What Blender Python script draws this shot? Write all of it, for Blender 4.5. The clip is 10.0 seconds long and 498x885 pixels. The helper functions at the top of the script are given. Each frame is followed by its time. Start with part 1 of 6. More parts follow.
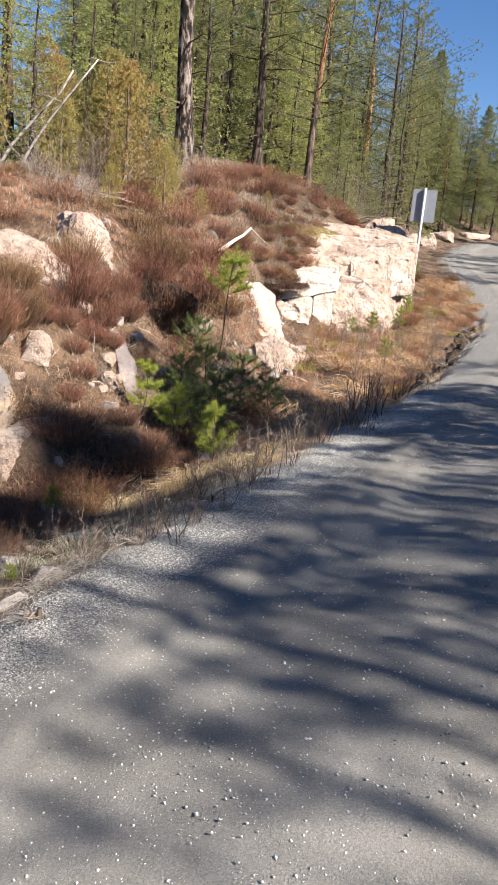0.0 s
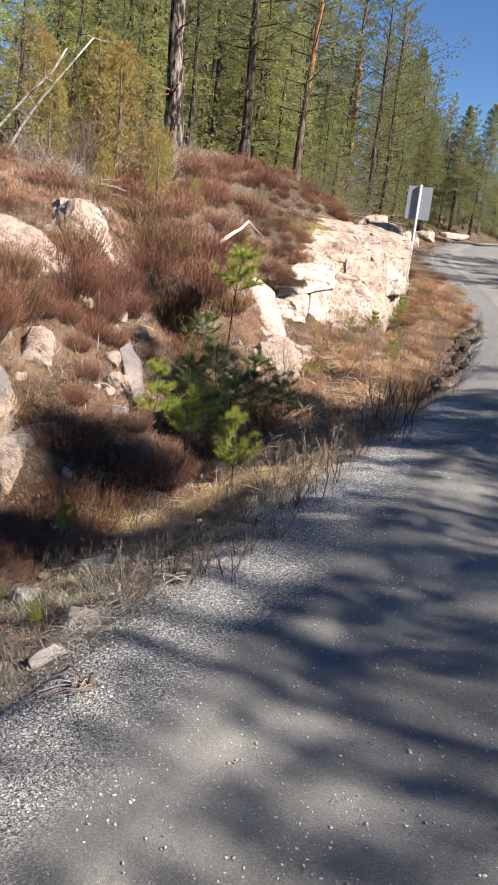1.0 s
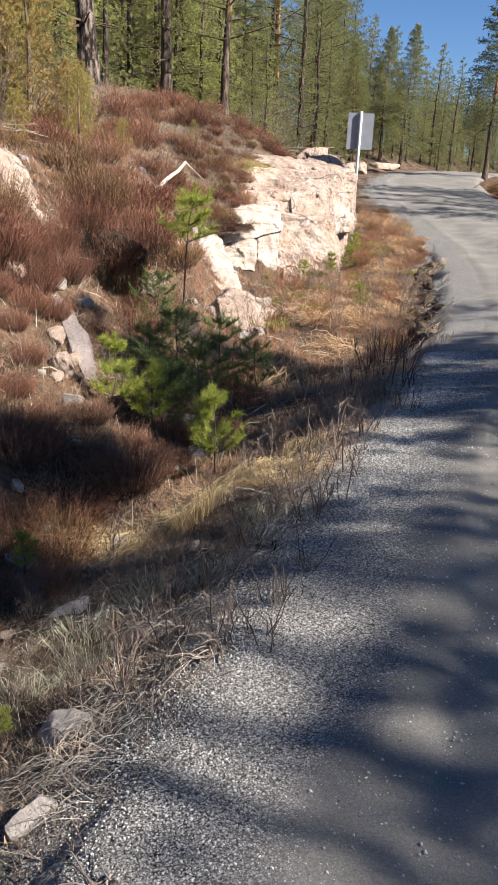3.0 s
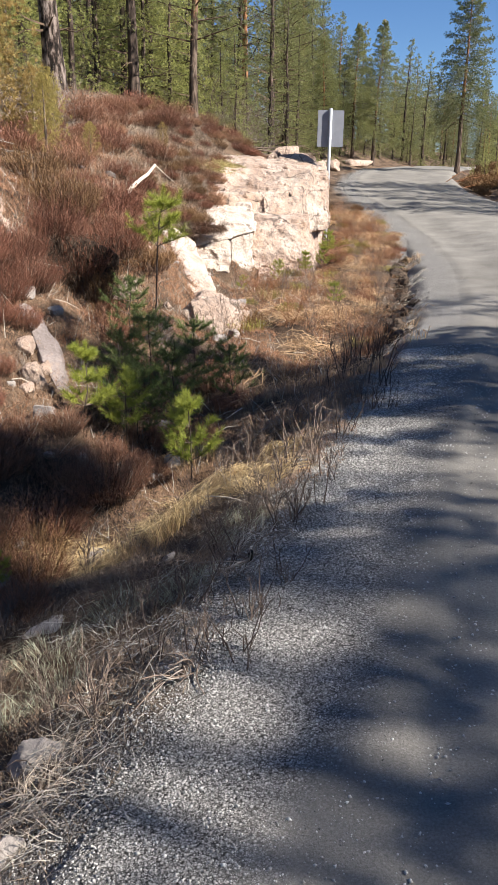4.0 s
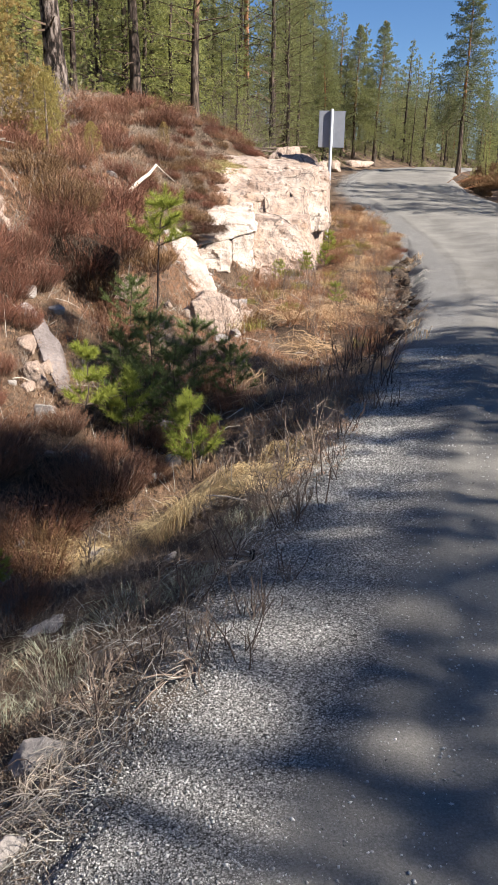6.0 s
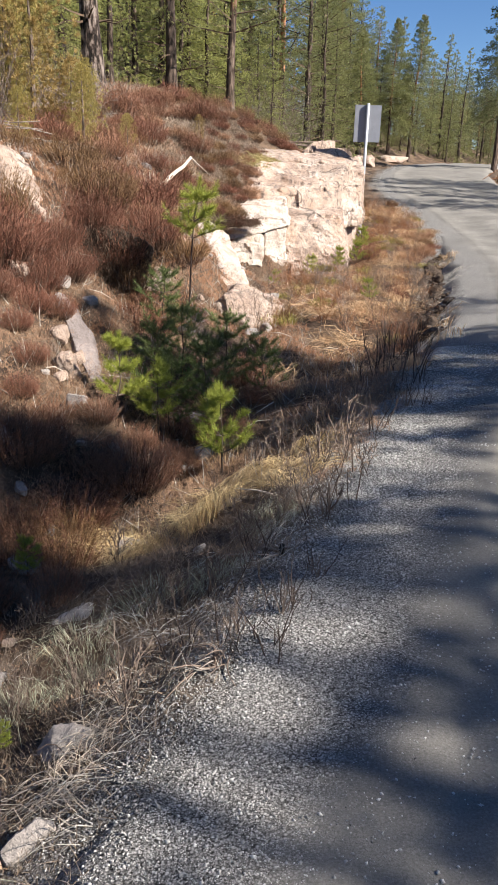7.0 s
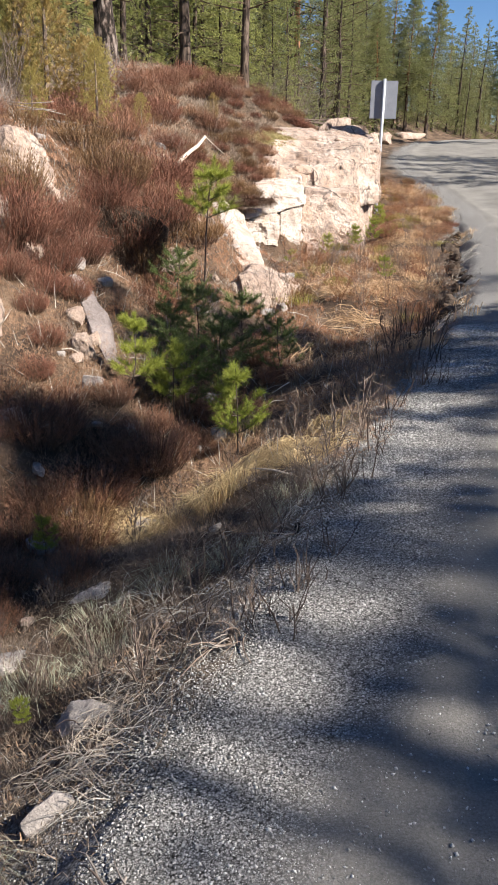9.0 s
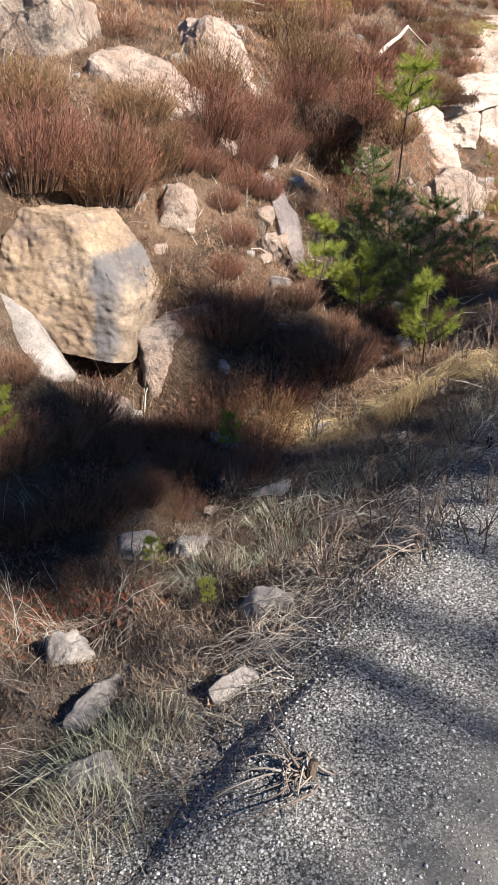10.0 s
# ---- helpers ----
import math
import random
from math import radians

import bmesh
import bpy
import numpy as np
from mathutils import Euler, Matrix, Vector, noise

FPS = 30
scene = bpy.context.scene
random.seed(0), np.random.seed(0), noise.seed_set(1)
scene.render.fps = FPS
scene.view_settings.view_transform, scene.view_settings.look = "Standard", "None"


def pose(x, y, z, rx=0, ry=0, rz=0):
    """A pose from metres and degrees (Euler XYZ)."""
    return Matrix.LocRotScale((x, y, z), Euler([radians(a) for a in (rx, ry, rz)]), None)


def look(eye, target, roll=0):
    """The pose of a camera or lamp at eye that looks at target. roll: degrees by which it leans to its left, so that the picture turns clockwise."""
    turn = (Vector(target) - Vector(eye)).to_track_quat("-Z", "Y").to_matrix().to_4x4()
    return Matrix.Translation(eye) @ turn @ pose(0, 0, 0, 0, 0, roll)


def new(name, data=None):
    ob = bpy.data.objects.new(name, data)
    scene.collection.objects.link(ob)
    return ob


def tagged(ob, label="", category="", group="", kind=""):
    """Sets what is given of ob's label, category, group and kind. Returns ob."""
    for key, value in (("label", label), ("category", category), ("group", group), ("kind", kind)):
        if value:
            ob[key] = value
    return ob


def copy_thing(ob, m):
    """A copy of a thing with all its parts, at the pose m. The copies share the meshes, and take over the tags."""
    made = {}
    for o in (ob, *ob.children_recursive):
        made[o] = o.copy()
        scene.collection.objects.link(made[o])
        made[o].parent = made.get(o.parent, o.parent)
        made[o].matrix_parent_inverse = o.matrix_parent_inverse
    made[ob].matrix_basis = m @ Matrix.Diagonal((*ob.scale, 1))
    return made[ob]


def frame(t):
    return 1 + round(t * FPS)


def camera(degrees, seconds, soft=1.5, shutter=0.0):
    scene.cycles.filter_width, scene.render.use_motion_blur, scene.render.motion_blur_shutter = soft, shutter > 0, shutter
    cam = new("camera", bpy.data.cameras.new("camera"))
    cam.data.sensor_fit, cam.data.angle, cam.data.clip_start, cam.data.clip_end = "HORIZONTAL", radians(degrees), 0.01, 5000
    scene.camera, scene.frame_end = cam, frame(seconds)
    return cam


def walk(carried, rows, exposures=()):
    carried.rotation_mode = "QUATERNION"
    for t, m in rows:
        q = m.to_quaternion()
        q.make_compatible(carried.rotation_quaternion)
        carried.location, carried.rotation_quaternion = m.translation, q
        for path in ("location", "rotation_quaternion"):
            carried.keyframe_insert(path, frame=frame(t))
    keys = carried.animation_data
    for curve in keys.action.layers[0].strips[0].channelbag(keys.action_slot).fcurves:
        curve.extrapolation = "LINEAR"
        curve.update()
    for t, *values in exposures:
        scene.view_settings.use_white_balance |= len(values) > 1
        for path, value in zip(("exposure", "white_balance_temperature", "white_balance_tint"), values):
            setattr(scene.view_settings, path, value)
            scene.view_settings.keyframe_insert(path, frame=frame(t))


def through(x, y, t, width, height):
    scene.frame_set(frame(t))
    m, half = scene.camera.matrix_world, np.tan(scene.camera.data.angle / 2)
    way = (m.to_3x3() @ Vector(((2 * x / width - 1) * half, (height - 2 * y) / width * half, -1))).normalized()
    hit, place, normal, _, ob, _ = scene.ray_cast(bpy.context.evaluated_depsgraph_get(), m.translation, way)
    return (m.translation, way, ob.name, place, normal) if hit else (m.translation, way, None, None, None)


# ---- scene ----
cam = camera(35.0, 10.0, soft=1.0)
PATH = [
    (0, (1.158, -1.850, 1.571), (0.336, 1.946, 0.616), 5.44),
    (0.5, (0.851, -1.596, 1.533), (0.294, 2.253, 0.598), 6.88),
    (1, (0.582, -1.368, 1.496), (-0.081, 2.458, 0.538), 6.68),
    (1.5, (0.456, -1.040, 1.495), (-0.332, 2.743, 0.462), 1.79),
    (2, (0.319, -0.786, 1.469), (-0.364, 3.015, 0.428), 2.81),
    (2.5, (0.136, -0.553, 1.470), (-0.406, 3.272, 0.436), 3.83),
    (3, (0.113, -0.398, 1.464), (-0.232, 3.404, 0.272), 2.82),
    (3.2, (0.122, -0.359, 1.470), (-0.114, 3.443, 0.252), 2.04),
    (4.5, (0.162, -0.290, 1.464), (-0.128, 3.523, 0.293), 0.61),
    (5, (0.155, -0.295, 1.469), (-0.124, 3.519, 0.298), 0.81),
    (5.5, (0.149, -0.291, 1.460), (-0.128, 3.522, 0.286), 0.91),
    (6.8, (0.137, -0.287, 1.454), (-0.142, 3.516, 0.247), 1.93),
    (7, (0.122, -0.288, 1.452), (-0.275, 3.503, 0.238), 1.93),
    (7.5, (0.084, -0.290, 1.456), (-0.659, 3.446, 0.238), 1.29),
    (8, (0.099, -0.302, 1.459), (-0.681, 3.433, 0.260), 0.27),
    (8.5, (0.138, -0.302, 1.459), (-0.440, 3.470, 0.260), 0.31),
    (9, (0.132, -0.289, 1.442), (-0.345, 3.462, 0.138), 1.18),
    (9.5, (0.085, -0.287, 1.414), (-0.719, 3.331, -0.091), 1.46),
    (10, (0.033, -0.302, 1.387), (-1.201, 3.090, -0.336), 0.62),
]
walk(cam, [(t, look(eye, target, roll)) for t, eye, target, roll in PATH], [(0, 1.43), (1, 1.35), (2, 1.43), (3, 1.29), (10.0, 1.27)])

# sun from the right and a little behind the camera's start, clear spring sky
SUN_AZ, SUN_EL = 110.0, 40.0    # degrees clockwise from +y, and above the horizon
sun_way = Vector((math.sin(radians(SUN_AZ)) * math.cos(radians(SUN_EL)),
                  math.cos(radians(SUN_AZ)) * math.cos(radians(SUN_EL)), math.sin(radians(SUN_EL))))
world = bpy.data.worlds.new("world")
scene.world = world
world.use_nodes = True
sky = world.node_tree.nodes.new("ShaderNodeTexSky")
sky.sky_type, sky.sun_disc = "NISHITA", False
sky.sun_elevation, sky.sun_rotation = radians(SUN_EL), radians(SUN_AZ)
sky.altitude, sky.air_density, sky.dust_density, sky.ozone_density = 0, 0.8, 0.0, 3.0
deep = world.node_tree.nodes.new("ShaderNodeHueSaturation")
deep.inputs["Hue"].default_value = 0.506
deep.inputs["Saturation"].default_value = 1.18
deep.inputs["Value"].default_value = 1.18
world.node_tree.links.new(sky.outputs[0], deep.inputs["Color"])
world.node_tree.links.new(deep.outputs[0], world.node_tree.nodes["Background"].inputs[0])
world.node_tree.nodes["Background"].inputs[1].default_value = 0.046
sun = new("sun", bpy.data.lights.new("sun", "SUN"))
sun.data.energy, sun.data.angle, sun.data.color = 5.0, radians(0.55), (1.0, 0.935, 0.855)
sun.matrix_world = look(sun_way * 60, (0, 0, 0))

# ---- materials ----
def nodes_of(name):
    m = bpy.data.materials.new(name)
    m.use_nodes = True
    return m, m.node_tree.nodes, m.node_tree.links


def grain(nt, links, scale, detail=5.0, rough=0.6, coord=None, stretch=None):
    t = nt.new("ShaderNodeTexNoise")
    t.inputs["Scale"].default_value, t.inputs["Detail"].default_value, t.inputs["Roughness"].default_value = scale, detail, rough
    if coord is not None:
        src = coord
        if stretch:
            mp = nt.new("ShaderNodeMapping")
            mp.inputs["Scale"].default_value = stretch
            links.new(coord, mp.inputs["Vector"])
            src = mp.outputs[0]
        links.new(src, t.inputs["Vector"])
    return t.outputs["Fac"]


def ramp(nt, links, fac, stops):
    r = nt.new("ShaderNodeValToRGB")
    el = r.color_ramp.elements
    while len(el) < len(stops):
        el.new(0.5)
    for e, (p, c) in zip(el, stops):
        e.position, e.color = p, (*c, 1)
    links.new(fac, r.inputs[0])
    return r.outputs[0]


def mixed(nt, links, fac, a, b, mode="MIX"):
    m = nt.new("ShaderNodeMix")
    m.data_type, m.blend_type = "RGBA", mode
    for sock, v in ((m.inputs["Factor"], fac), (m.inputs[6], a), (m.inputs[7], b)):
        if isinstance(v, (int, float)):
            sock.default_value = v
        elif isinstance(v, tuple):
            sock.default_value = (*v, 1)
        else:
            links.new(v, sock)
    return m.outputs[2]


def surface(name, stops, scale, fine=40.0, fine_amount=0.5, rough=0.9, bump=0.4, bump_scale=None, dist=0.02, stretch=None, space="Object", extra=None):
    """Two scales of noise over a ramp of colours, with relief."""
    m, nt, links = nodes_of(name)
    tc = nt.new("ShaderNodeTexCoord").outputs[space]
    base = ramp(nt, links, grain(nt, links, scale, 6, 0.6, tc, stretch), stops)
    small = grain(nt, links, fine, 4, 0.7, tc, stretch)
    shade = ramp(nt, links, small, ((0.25, (0.5, 0.5, 0.5)), (0.75, (1.35, 1.35, 1.35))))
    col = mixed(nt, links, fine_amount, base, mixed(nt, links, 1.0, base, shade, "MULTIPLY"))
    if extra:
        col = extra(nt, links, tc, col)
    bs = nt["Principled BSDF"]
    links.new(col, bs.inputs["Base Color"])
    bs.inputs["Roughness"].default_value = rough
    bs.inputs["Specular IOR Level"].default_value = 0.25
    if bump:
        b = nt.new("ShaderNodeBump")
        b.inputs["Strength"].default_value, b.inputs["Distance"].default_value = bump, dist
        links.new(grain(nt, links, bump_scale or fine, 6, 0.7, tc, stretch), b.inputs["Height"])
        links.new(b.outputs[0], bs.inputs["Normal"])
    return m


def leafy(name, dark, light, through=0.35, rough=0.6):
    """Thin plant matter: varies from blade to blade and from plant to plant, lets some light through."""
    m, nt, links = nodes_of(name)
    geo = nt.new("ShaderNodeNewGeometry").outputs["Random Per Island"]
    info = nt.new("ShaderNodeObjectInfo").outputs["Random"]
    tc = nt.new("ShaderNodeTexCoord").outputs["Object"]
    n = grain(nt, links, 1.7, 3, 0.6, tc)
    a = nt.new("ShaderNodeMath"); a.operation = "MULTIPLY_ADD"
    links.new(geo, a.inputs[0]); a.inputs[1].default_value = 0.45
    links.new(n, a.inputs[2])
    b = nt.new("ShaderNodeMath"); b.operation = "MULTIPLY_ADD"
    links.new(info, b.inputs[0]); b.inputs[1].default_value = 0.3
    links.new(a.outputs[0], b.inputs[2])
    col = ramp(nt, links, b.outputs[0], ((0.4, dark), (1.05, light)))
    bs = nt["Principled BSDF"]
    links.new(col, bs.inputs["Base Color"])
    bs.inputs["Roughness"].default_value = rough
    bs.inputs["Specular IOR Level"].default_value = 0.2
    tr = nt.new("ShaderNodeBsdfTranslucent")
    links.new(col, tr.inputs[0])
    mx = nt.new("ShaderNodeMixShader")
    mx.inputs[0].default_value = through
    links.new(bs.outputs[0], mx.inputs[1]); links.new(tr.outputs[0], mx.inputs[2])
    links.new(mx.outputs[0], nt["Material Output"].inputs[0])
    return m


def lichen(nt, links, tc, col):
    """Grey-black lichen, rusty stains and pale worn patches on rock."""
    rust = ramp(nt, links, grain(nt, links, 1.1, 6, 0.7, tc), ((0.5, (0, 0, 0)), (0.7, (0.7, 0.7, 0.7))))
    col = mixed(nt, links, rust, col, (0.33, 0.19, 0.105))
    pale = ramp(nt, links, grain(nt, links, 2.3, 5, 0.7, tc), ((0.52, (0, 0, 0)), (0.66, (0.8, 0.8, 0.8))))
    col = mixed(nt, links, pale, col, (0.5, 0.43, 0.36))
    warp = nt.new("ShaderNodeTexNoise")
    warp.inputs["Scale"].default_value, warp.inputs["Detail"].default_value = 1.6, 5
    links.new(tc, warp.inputs["Vector"])
    bent = mixed(nt, links, 0.6, tc, warp.outputs["Color"], "ADD")
    crack = nt.new("ShaderNodeTexVoronoi")
    crack.feature = "DISTANCE_TO_EDGE"
    crack.inputs["Scale"].default_value = 0.8
    links.new(bent, crack.inputs["Vector"])
    lines = ramp(nt, links, crack.outputs["Distance"], ((0.003, (0.8, 0.8, 0.8)), (0.014, (0, 0, 0))))
    broken = ramp(nt, links, grain(nt, links, 1.3, 4, 0.6, tc), ((0.48, (0, 0, 0)), (0.56, (1, 1, 1))))
    col = mixed(nt, links, mixed(nt, links, 1.0, lines, broken, "MULTIPLY"), col, (0.07, 0.055, 0.045))
    spots = ramp(nt, links, grain(nt, links, 9.0, 8, 0.8, tc), ((0.5, (0, 0, 0)), (0.6, (0.8, 0.8, 0.8))))
    return mixed(nt, links, spots, col, (0.15, 0.12, 0.105))


def stained_shaded(nt, links, tc, col):
    """Mauve-grey patches, thin cracks and one bluish-grey cast shadow painted down the side of a boulder."""
    patch = ramp(nt, links, grain(nt, links, 4.2, 7, 0.7, tc, (1, 1, 1.5)), ((0.5, (0, 0, 0)), (0.6, (0.75, 0.75, 0.75))))
    col = mixed(nt, links, patch, col, (0.17, 0.128, 0.112))
    xyz = nt.new("ShaderNodeSeparateXYZ")
    links.new(tc, xyz.inputs[0])
    run = nt.new("ShaderNodeMath")
    run.operation = "MULTIPLY_ADD"
    links.new(grain(nt, links, 5, 5, 0.6, tc), run.inputs[0])
    run.inputs[1].default_value = 0.3
    links.new(xyz.outputs[0], run.inputs[2])
    shadow_band = ramp(nt, links, run.outputs[0], ((0.41, (0, 0, 0)), (0.47, (0.85, 0.85, 0.85)), (0.56, (0.75, 0.75, 0.75)), (0.62, (0.2, 0.2, 0.2))))
    col = mixed(nt, links, shadow_band, col, (0.1, 0.103, 0.112))
    crack = ramp(nt, links, grain(nt, links, 2.6, 9, 0.75, tc, (1, 1, 2.2)), ((0.492, (0, 0, 0)), (0.5, (0.9, 0.9, 0.9)), (0.508, (0, 0, 0))))
    return mixed(nt, links, crack, col, (0.07, 0.045, 0.032))


def pebbly(nt, links, tc, col):
    """Loose small stones, where the mesh's own value "loose" says that they lie."""
    at = nt.new("ShaderNodeAttribute")
    at.attribute_name = "loose"
    layers = []
    for scale in (130, 240):
        vo = nt.new("ShaderNodeTexVoronoi")
        vo.inputs["Scale"].default_value = scale
        links.new(tc, vo.inputs["Vector"])
        tone = nt.new("ShaderNodeSeparateColor")
        links.new(vo.outputs["Color"], tone.inputs[0])
        stones = ramp(nt, links, tone.outputs[0], ((0.0, (0.1, 0.098, 0.092)), (0.5, (0.27, 0.26, 0.245)), (0.78, (0.42, 0.4, 0.375)), (1.0, (0.6, 0.58, 0.545))))
        gap = ramp(nt, links, vo.outputs["Distance"], ((0.3, (1, 1, 1)), (0.8, (0.1, 0.095, 0.09))))
        layers.append(mixed(nt, links, 1.0, stones, gap, "MULTIPLY"))
    patch = ramp(nt, links, grain(nt, links, 55, 3, 0.6, tc), ((0.45, (0, 0, 0)), (0.55, (1, 1, 1))))
    return mixed(nt, links, at.outputs["Fac"], col, mixed(nt, links, patch, layers[0], layers[1]))


def veined(nt, links, tc, col):
    """Sparse dark cracks and brown specks on freshly split rock."""
    dirt = ramp(nt, links, grain(nt, links, 2.2, 7, 0.75, tc), ((0.56, (0, 0, 0)), (0.7, (0.7, 0.7, 0.7))))
    col = mixed(nt, links, dirt, col, (0.34, 0.22, 0.14))
    thin = ramp(nt, links, grain(nt, links, 3.5, 9, 0.8, tc, (1, 1, 2.4)), ((0.6, (0, 0, 0)), (0.64, (0.8, 0.8, 0.8))))
    return mixed(nt, links, thin, col, (0.1, 0.075, 0.06))


M_ROCK = surface("pink_granite", ((0.3, (0.3, 0.212, 0.162)), (0.5, (0.45, 0.34, 0.27)), (0.72, (0.63, 0.525, 0.45))), 1.6, 60, 0.7, 0.85, 1.0, 14, 0.06, extra=lichen)
M_PALEROCK = surface("whitish_granite", ((0.34, (0.36, 0.27, 0.215)), (0.48, (0.53, 0.44, 0.37)), (0.7, (0.66, 0.59, 0.52))), 3.2, 50, 0.6, 0.85, 1.0, 16, 0.05, extra=veined)
M_BOULDER = surface("warm_boulder", ((0.34, (0.2, 0.14, 0.1)), (0.48, (0.31, 0.225, 0.15)), (0.66, (0.42, 0.32, 0.22))), 2.6, 70, 0.5, 0.88, 0.6, 18, 0.014, extra=stained_shaded)
M_PLATE = surface("mauve_grey_rock", ((0.3, (0.12, 0.097, 0.09)), (0.7, (0.27, 0.23, 0.215))), 4, 60, 0.7, 0.9, 0.8, 30, 0.03, extra=veined)
M_STONE = surface("grey_stone", ((0.3, (0.22, 0.195, 0.175)), (0.7, (0.42, 0.375, 0.34))), 9, 90, 0.7, 0.9, 0.8, 45, 0.015)
M_ROAD = surface("gravel_road", ((0.25, (0.134, 0.125, 0.111)), (0.5, (0.2, 0.188, 0.168)), (0.8, (0.29, 0.272, 0.244))), 1.4, 130, 0.7, 0.95, 0.7, 110, 0.01, extra=pebbly)
M_GROUND = surface("heath_soil", ((0.3, (0.035, 0.023, 0.016)), (0.5, (0.11, 0.072, 0.047)), (0.72, (0.26, 0.18, 0.12))), 2.2, 45, 0.8, 0.95, 0.9, 26, 0.05, extra=pebbly)
M_BARK = surface("pine_bark", ((0.42, (0.012, 0.009, 0.007)), (0.5, (0.06, 0.043, 0.034)), (0.56, (0.2, 0.155, 0.13)), (0.7, (0.36, 0.3, 0.26))), 11, 50, 0.7, 0.95, 1.0, 11, 0.08, stretch=(1, 1, 0.38))
M_DARKBARK = surface("dark_bark", ((0.36, (0.016, 0.012, 0.009)), (0.5, (0.06, 0.043, 0.034)), (0.62, (0.15, 0.11, 0.085))), 13, 50, 0.6, 0.95, 1.0, 13, 0.06, stretch=(1, 1, 0.2))
def flaking(nt, links, tc, col):
    """Orange bark where the stem's upper part has shed the grey crust."""
    sep = nt.new("ShaderNodeSeparateXYZ")
    links.new(tc, sep.inputs[0])
    add = nt.new("ShaderNodeMath")
    add.operation = "MULTIPLY_ADD"
    links.new(grain(nt, links, 2.5, 4, 0.7, tc, (1, 1, 0.5)), add.inputs[0])
    add.inputs[1].default_value = 3.0
    links.new(sep.outputs[2], add.inputs[2])
    scale = nt.new("ShaderNodeMath")
    scale.operation = "MULTIPLY"
    links.new(add.outputs[0], scale.inputs[0])
    scale.inputs[1].default_value = 0.1
    return mixed(nt, links, ramp(nt, links, scale.outputs[0], ((0.44, (0, 0, 0)), (0.54, (0.85, 0.85, 0.85)))), col, (0.36, 0.17, 0.08))


M_SCOTS = surface("flaking_pine_bark", ((0.36, (0.03, 0.022, 0.017)), (0.5, (0.1, 0.07, 0.052)), (0.62, (0.2, 0.15, 0.115))), 13, 50, 0.6, 0.95, 1.0, 13, 0.06, stretch=(1, 1, 0.2), extra=flaking)
M_BARKRED = surface("orange_pine_bark", ((0.3, (0.12, 0.055, 0.03)), (0.55, (0.3, 0.14, 0.07)), (0.8, (0.42, 0.22, 0.12))), 9, 40, 0.5, 0.9, 0.5, 14, 0.02, stretch=(1, 1, 0.3))
M_LIMB = surface("brown_limb_bark", ((0.3, (0.045, 0.03, 0.02)), (0.55, (0.11, 0.075, 0.05)), (0.8, (0.2, 0.12, 0.075))), 6, 40, 0.5, 0.9, 0.0)
M_BIRCH = surface("pale_birch_bark", ((0.38, (0.14, 0.12, 0.1)), (0.5, (0.42, 0.37, 0.32)), (0.8, (0.58, 0.53, 0.47))), 7, 50, 0.3, 0.8, 0.3, 20, 0.01, stretch=(1, 1, 2.5))
M_TWIG = surface("bare_twig", ((0.3, (0.09, 0.065, 0.05)), (0.7, (0.26, 0.2, 0.16))), 14, 60, 0.4, 0.9, 0.0)
M_DARKTWIG = surface("dark_twig", ((0.3, (0.03, 0.022, 0.018)), (0.7, (0.11, 0.08, 0.065))), 14, 60, 0.4, 0.85, 0.0)
M_PALETWIG = surface("grey_twig", ((0.3, (0.16, 0.13, 0.11)), (0.7, (0.4, 0.35, 0.3))), 14, 60, 0.4, 0.9, 0.0)
M_DEADWOOD = surface("bleached_wood", ((0.3, (0.4, 0.34, 0.27)), (0.7, (0.68, 0.6, 0.5))), 10, 60, 0.4, 0.85, 0.2)
M_PINE = leafy("pine_needles", (0.052, 0.07, 0.032), (0.31, 0.315, 0.14), 0.42)
M_SPRUCE = leafy("spruce_needles", (0.052, 0.072, 0.03), (0.33, 0.335, 0.14), 0.42)
M_BRIGHT = leafy("young_spruce_needles", (0.08, 0.112, 0.04), (0.48, 0.49, 0.18), 0.42)
M_SAPLING = leafy("sapling_needles", (0.06, 0.095, 0.02), (0.38, 0.41, 0.08), 0.4)
# sapling green darkened: the shade is part of this colour
M_SHADE = leafy("shaded_sapling_needles", (0.03, 0.05, 0.02), (0.18, 0.22, 0.075), 0.32)
M_JUNIPER = leafy("juniper_needles", (0.074, 0.075, 0.024), (0.46, 0.38, 0.135), 0.4)
M_BRONZE = leafy("bronze_juniper_needles", (0.078, 0.062, 0.025), (0.43, 0.31, 0.12), 0.35)
M_HEATHER = leafy("heather_shoots", (0.028, 0.013, 0.009), (0.28, 0.125, 0.082), 0.08)
M_HEATHOLIVE = leafy("olive_heather_shoots", (0.034, 0.021, 0.011), (0.28, 0.165, 0.08), 0.06)
M_HEATHWOOD = leafy("heather_wood", (0.045, 0.029, 0.021), (0.17, 0.105, 0.072), 0.0, 0.9)
M_HEATH = leafy("dry_heath", (0.045, 0.023, 0.014), (0.42, 0.235, 0.14), 0.06)
M_LITTER = leafy("grey_brown_litter", (0.045, 0.033, 0.025), (0.34, 0.265, 0.2), 0.05)
M_BANKLITTER = leafy("bank_litter", (0.05, 0.03, 0.02), (0.42, 0.27, 0.175), 0.06)
M_BROWNHEATH = leafy("brown_heather_shoots", (0.045, 0.024, 0.016), (0.36, 0.185, 0.115), 0.12)
M_GRASS = leafy("dry_grass", (0.22, 0.135, 0.072), (0.58, 0.4, 0.235), 0.3)
M_REDLEAF = leafy("red_brown_leaves", (0.05, 0.018, 0.012), (0.25, 0.095, 0.055), 0.15)
M_LEAFBITS = leafy("dead_leaf_bits", (0.035, 0.022, 0.014), (0.4, 0.27, 0.18), 0.1)
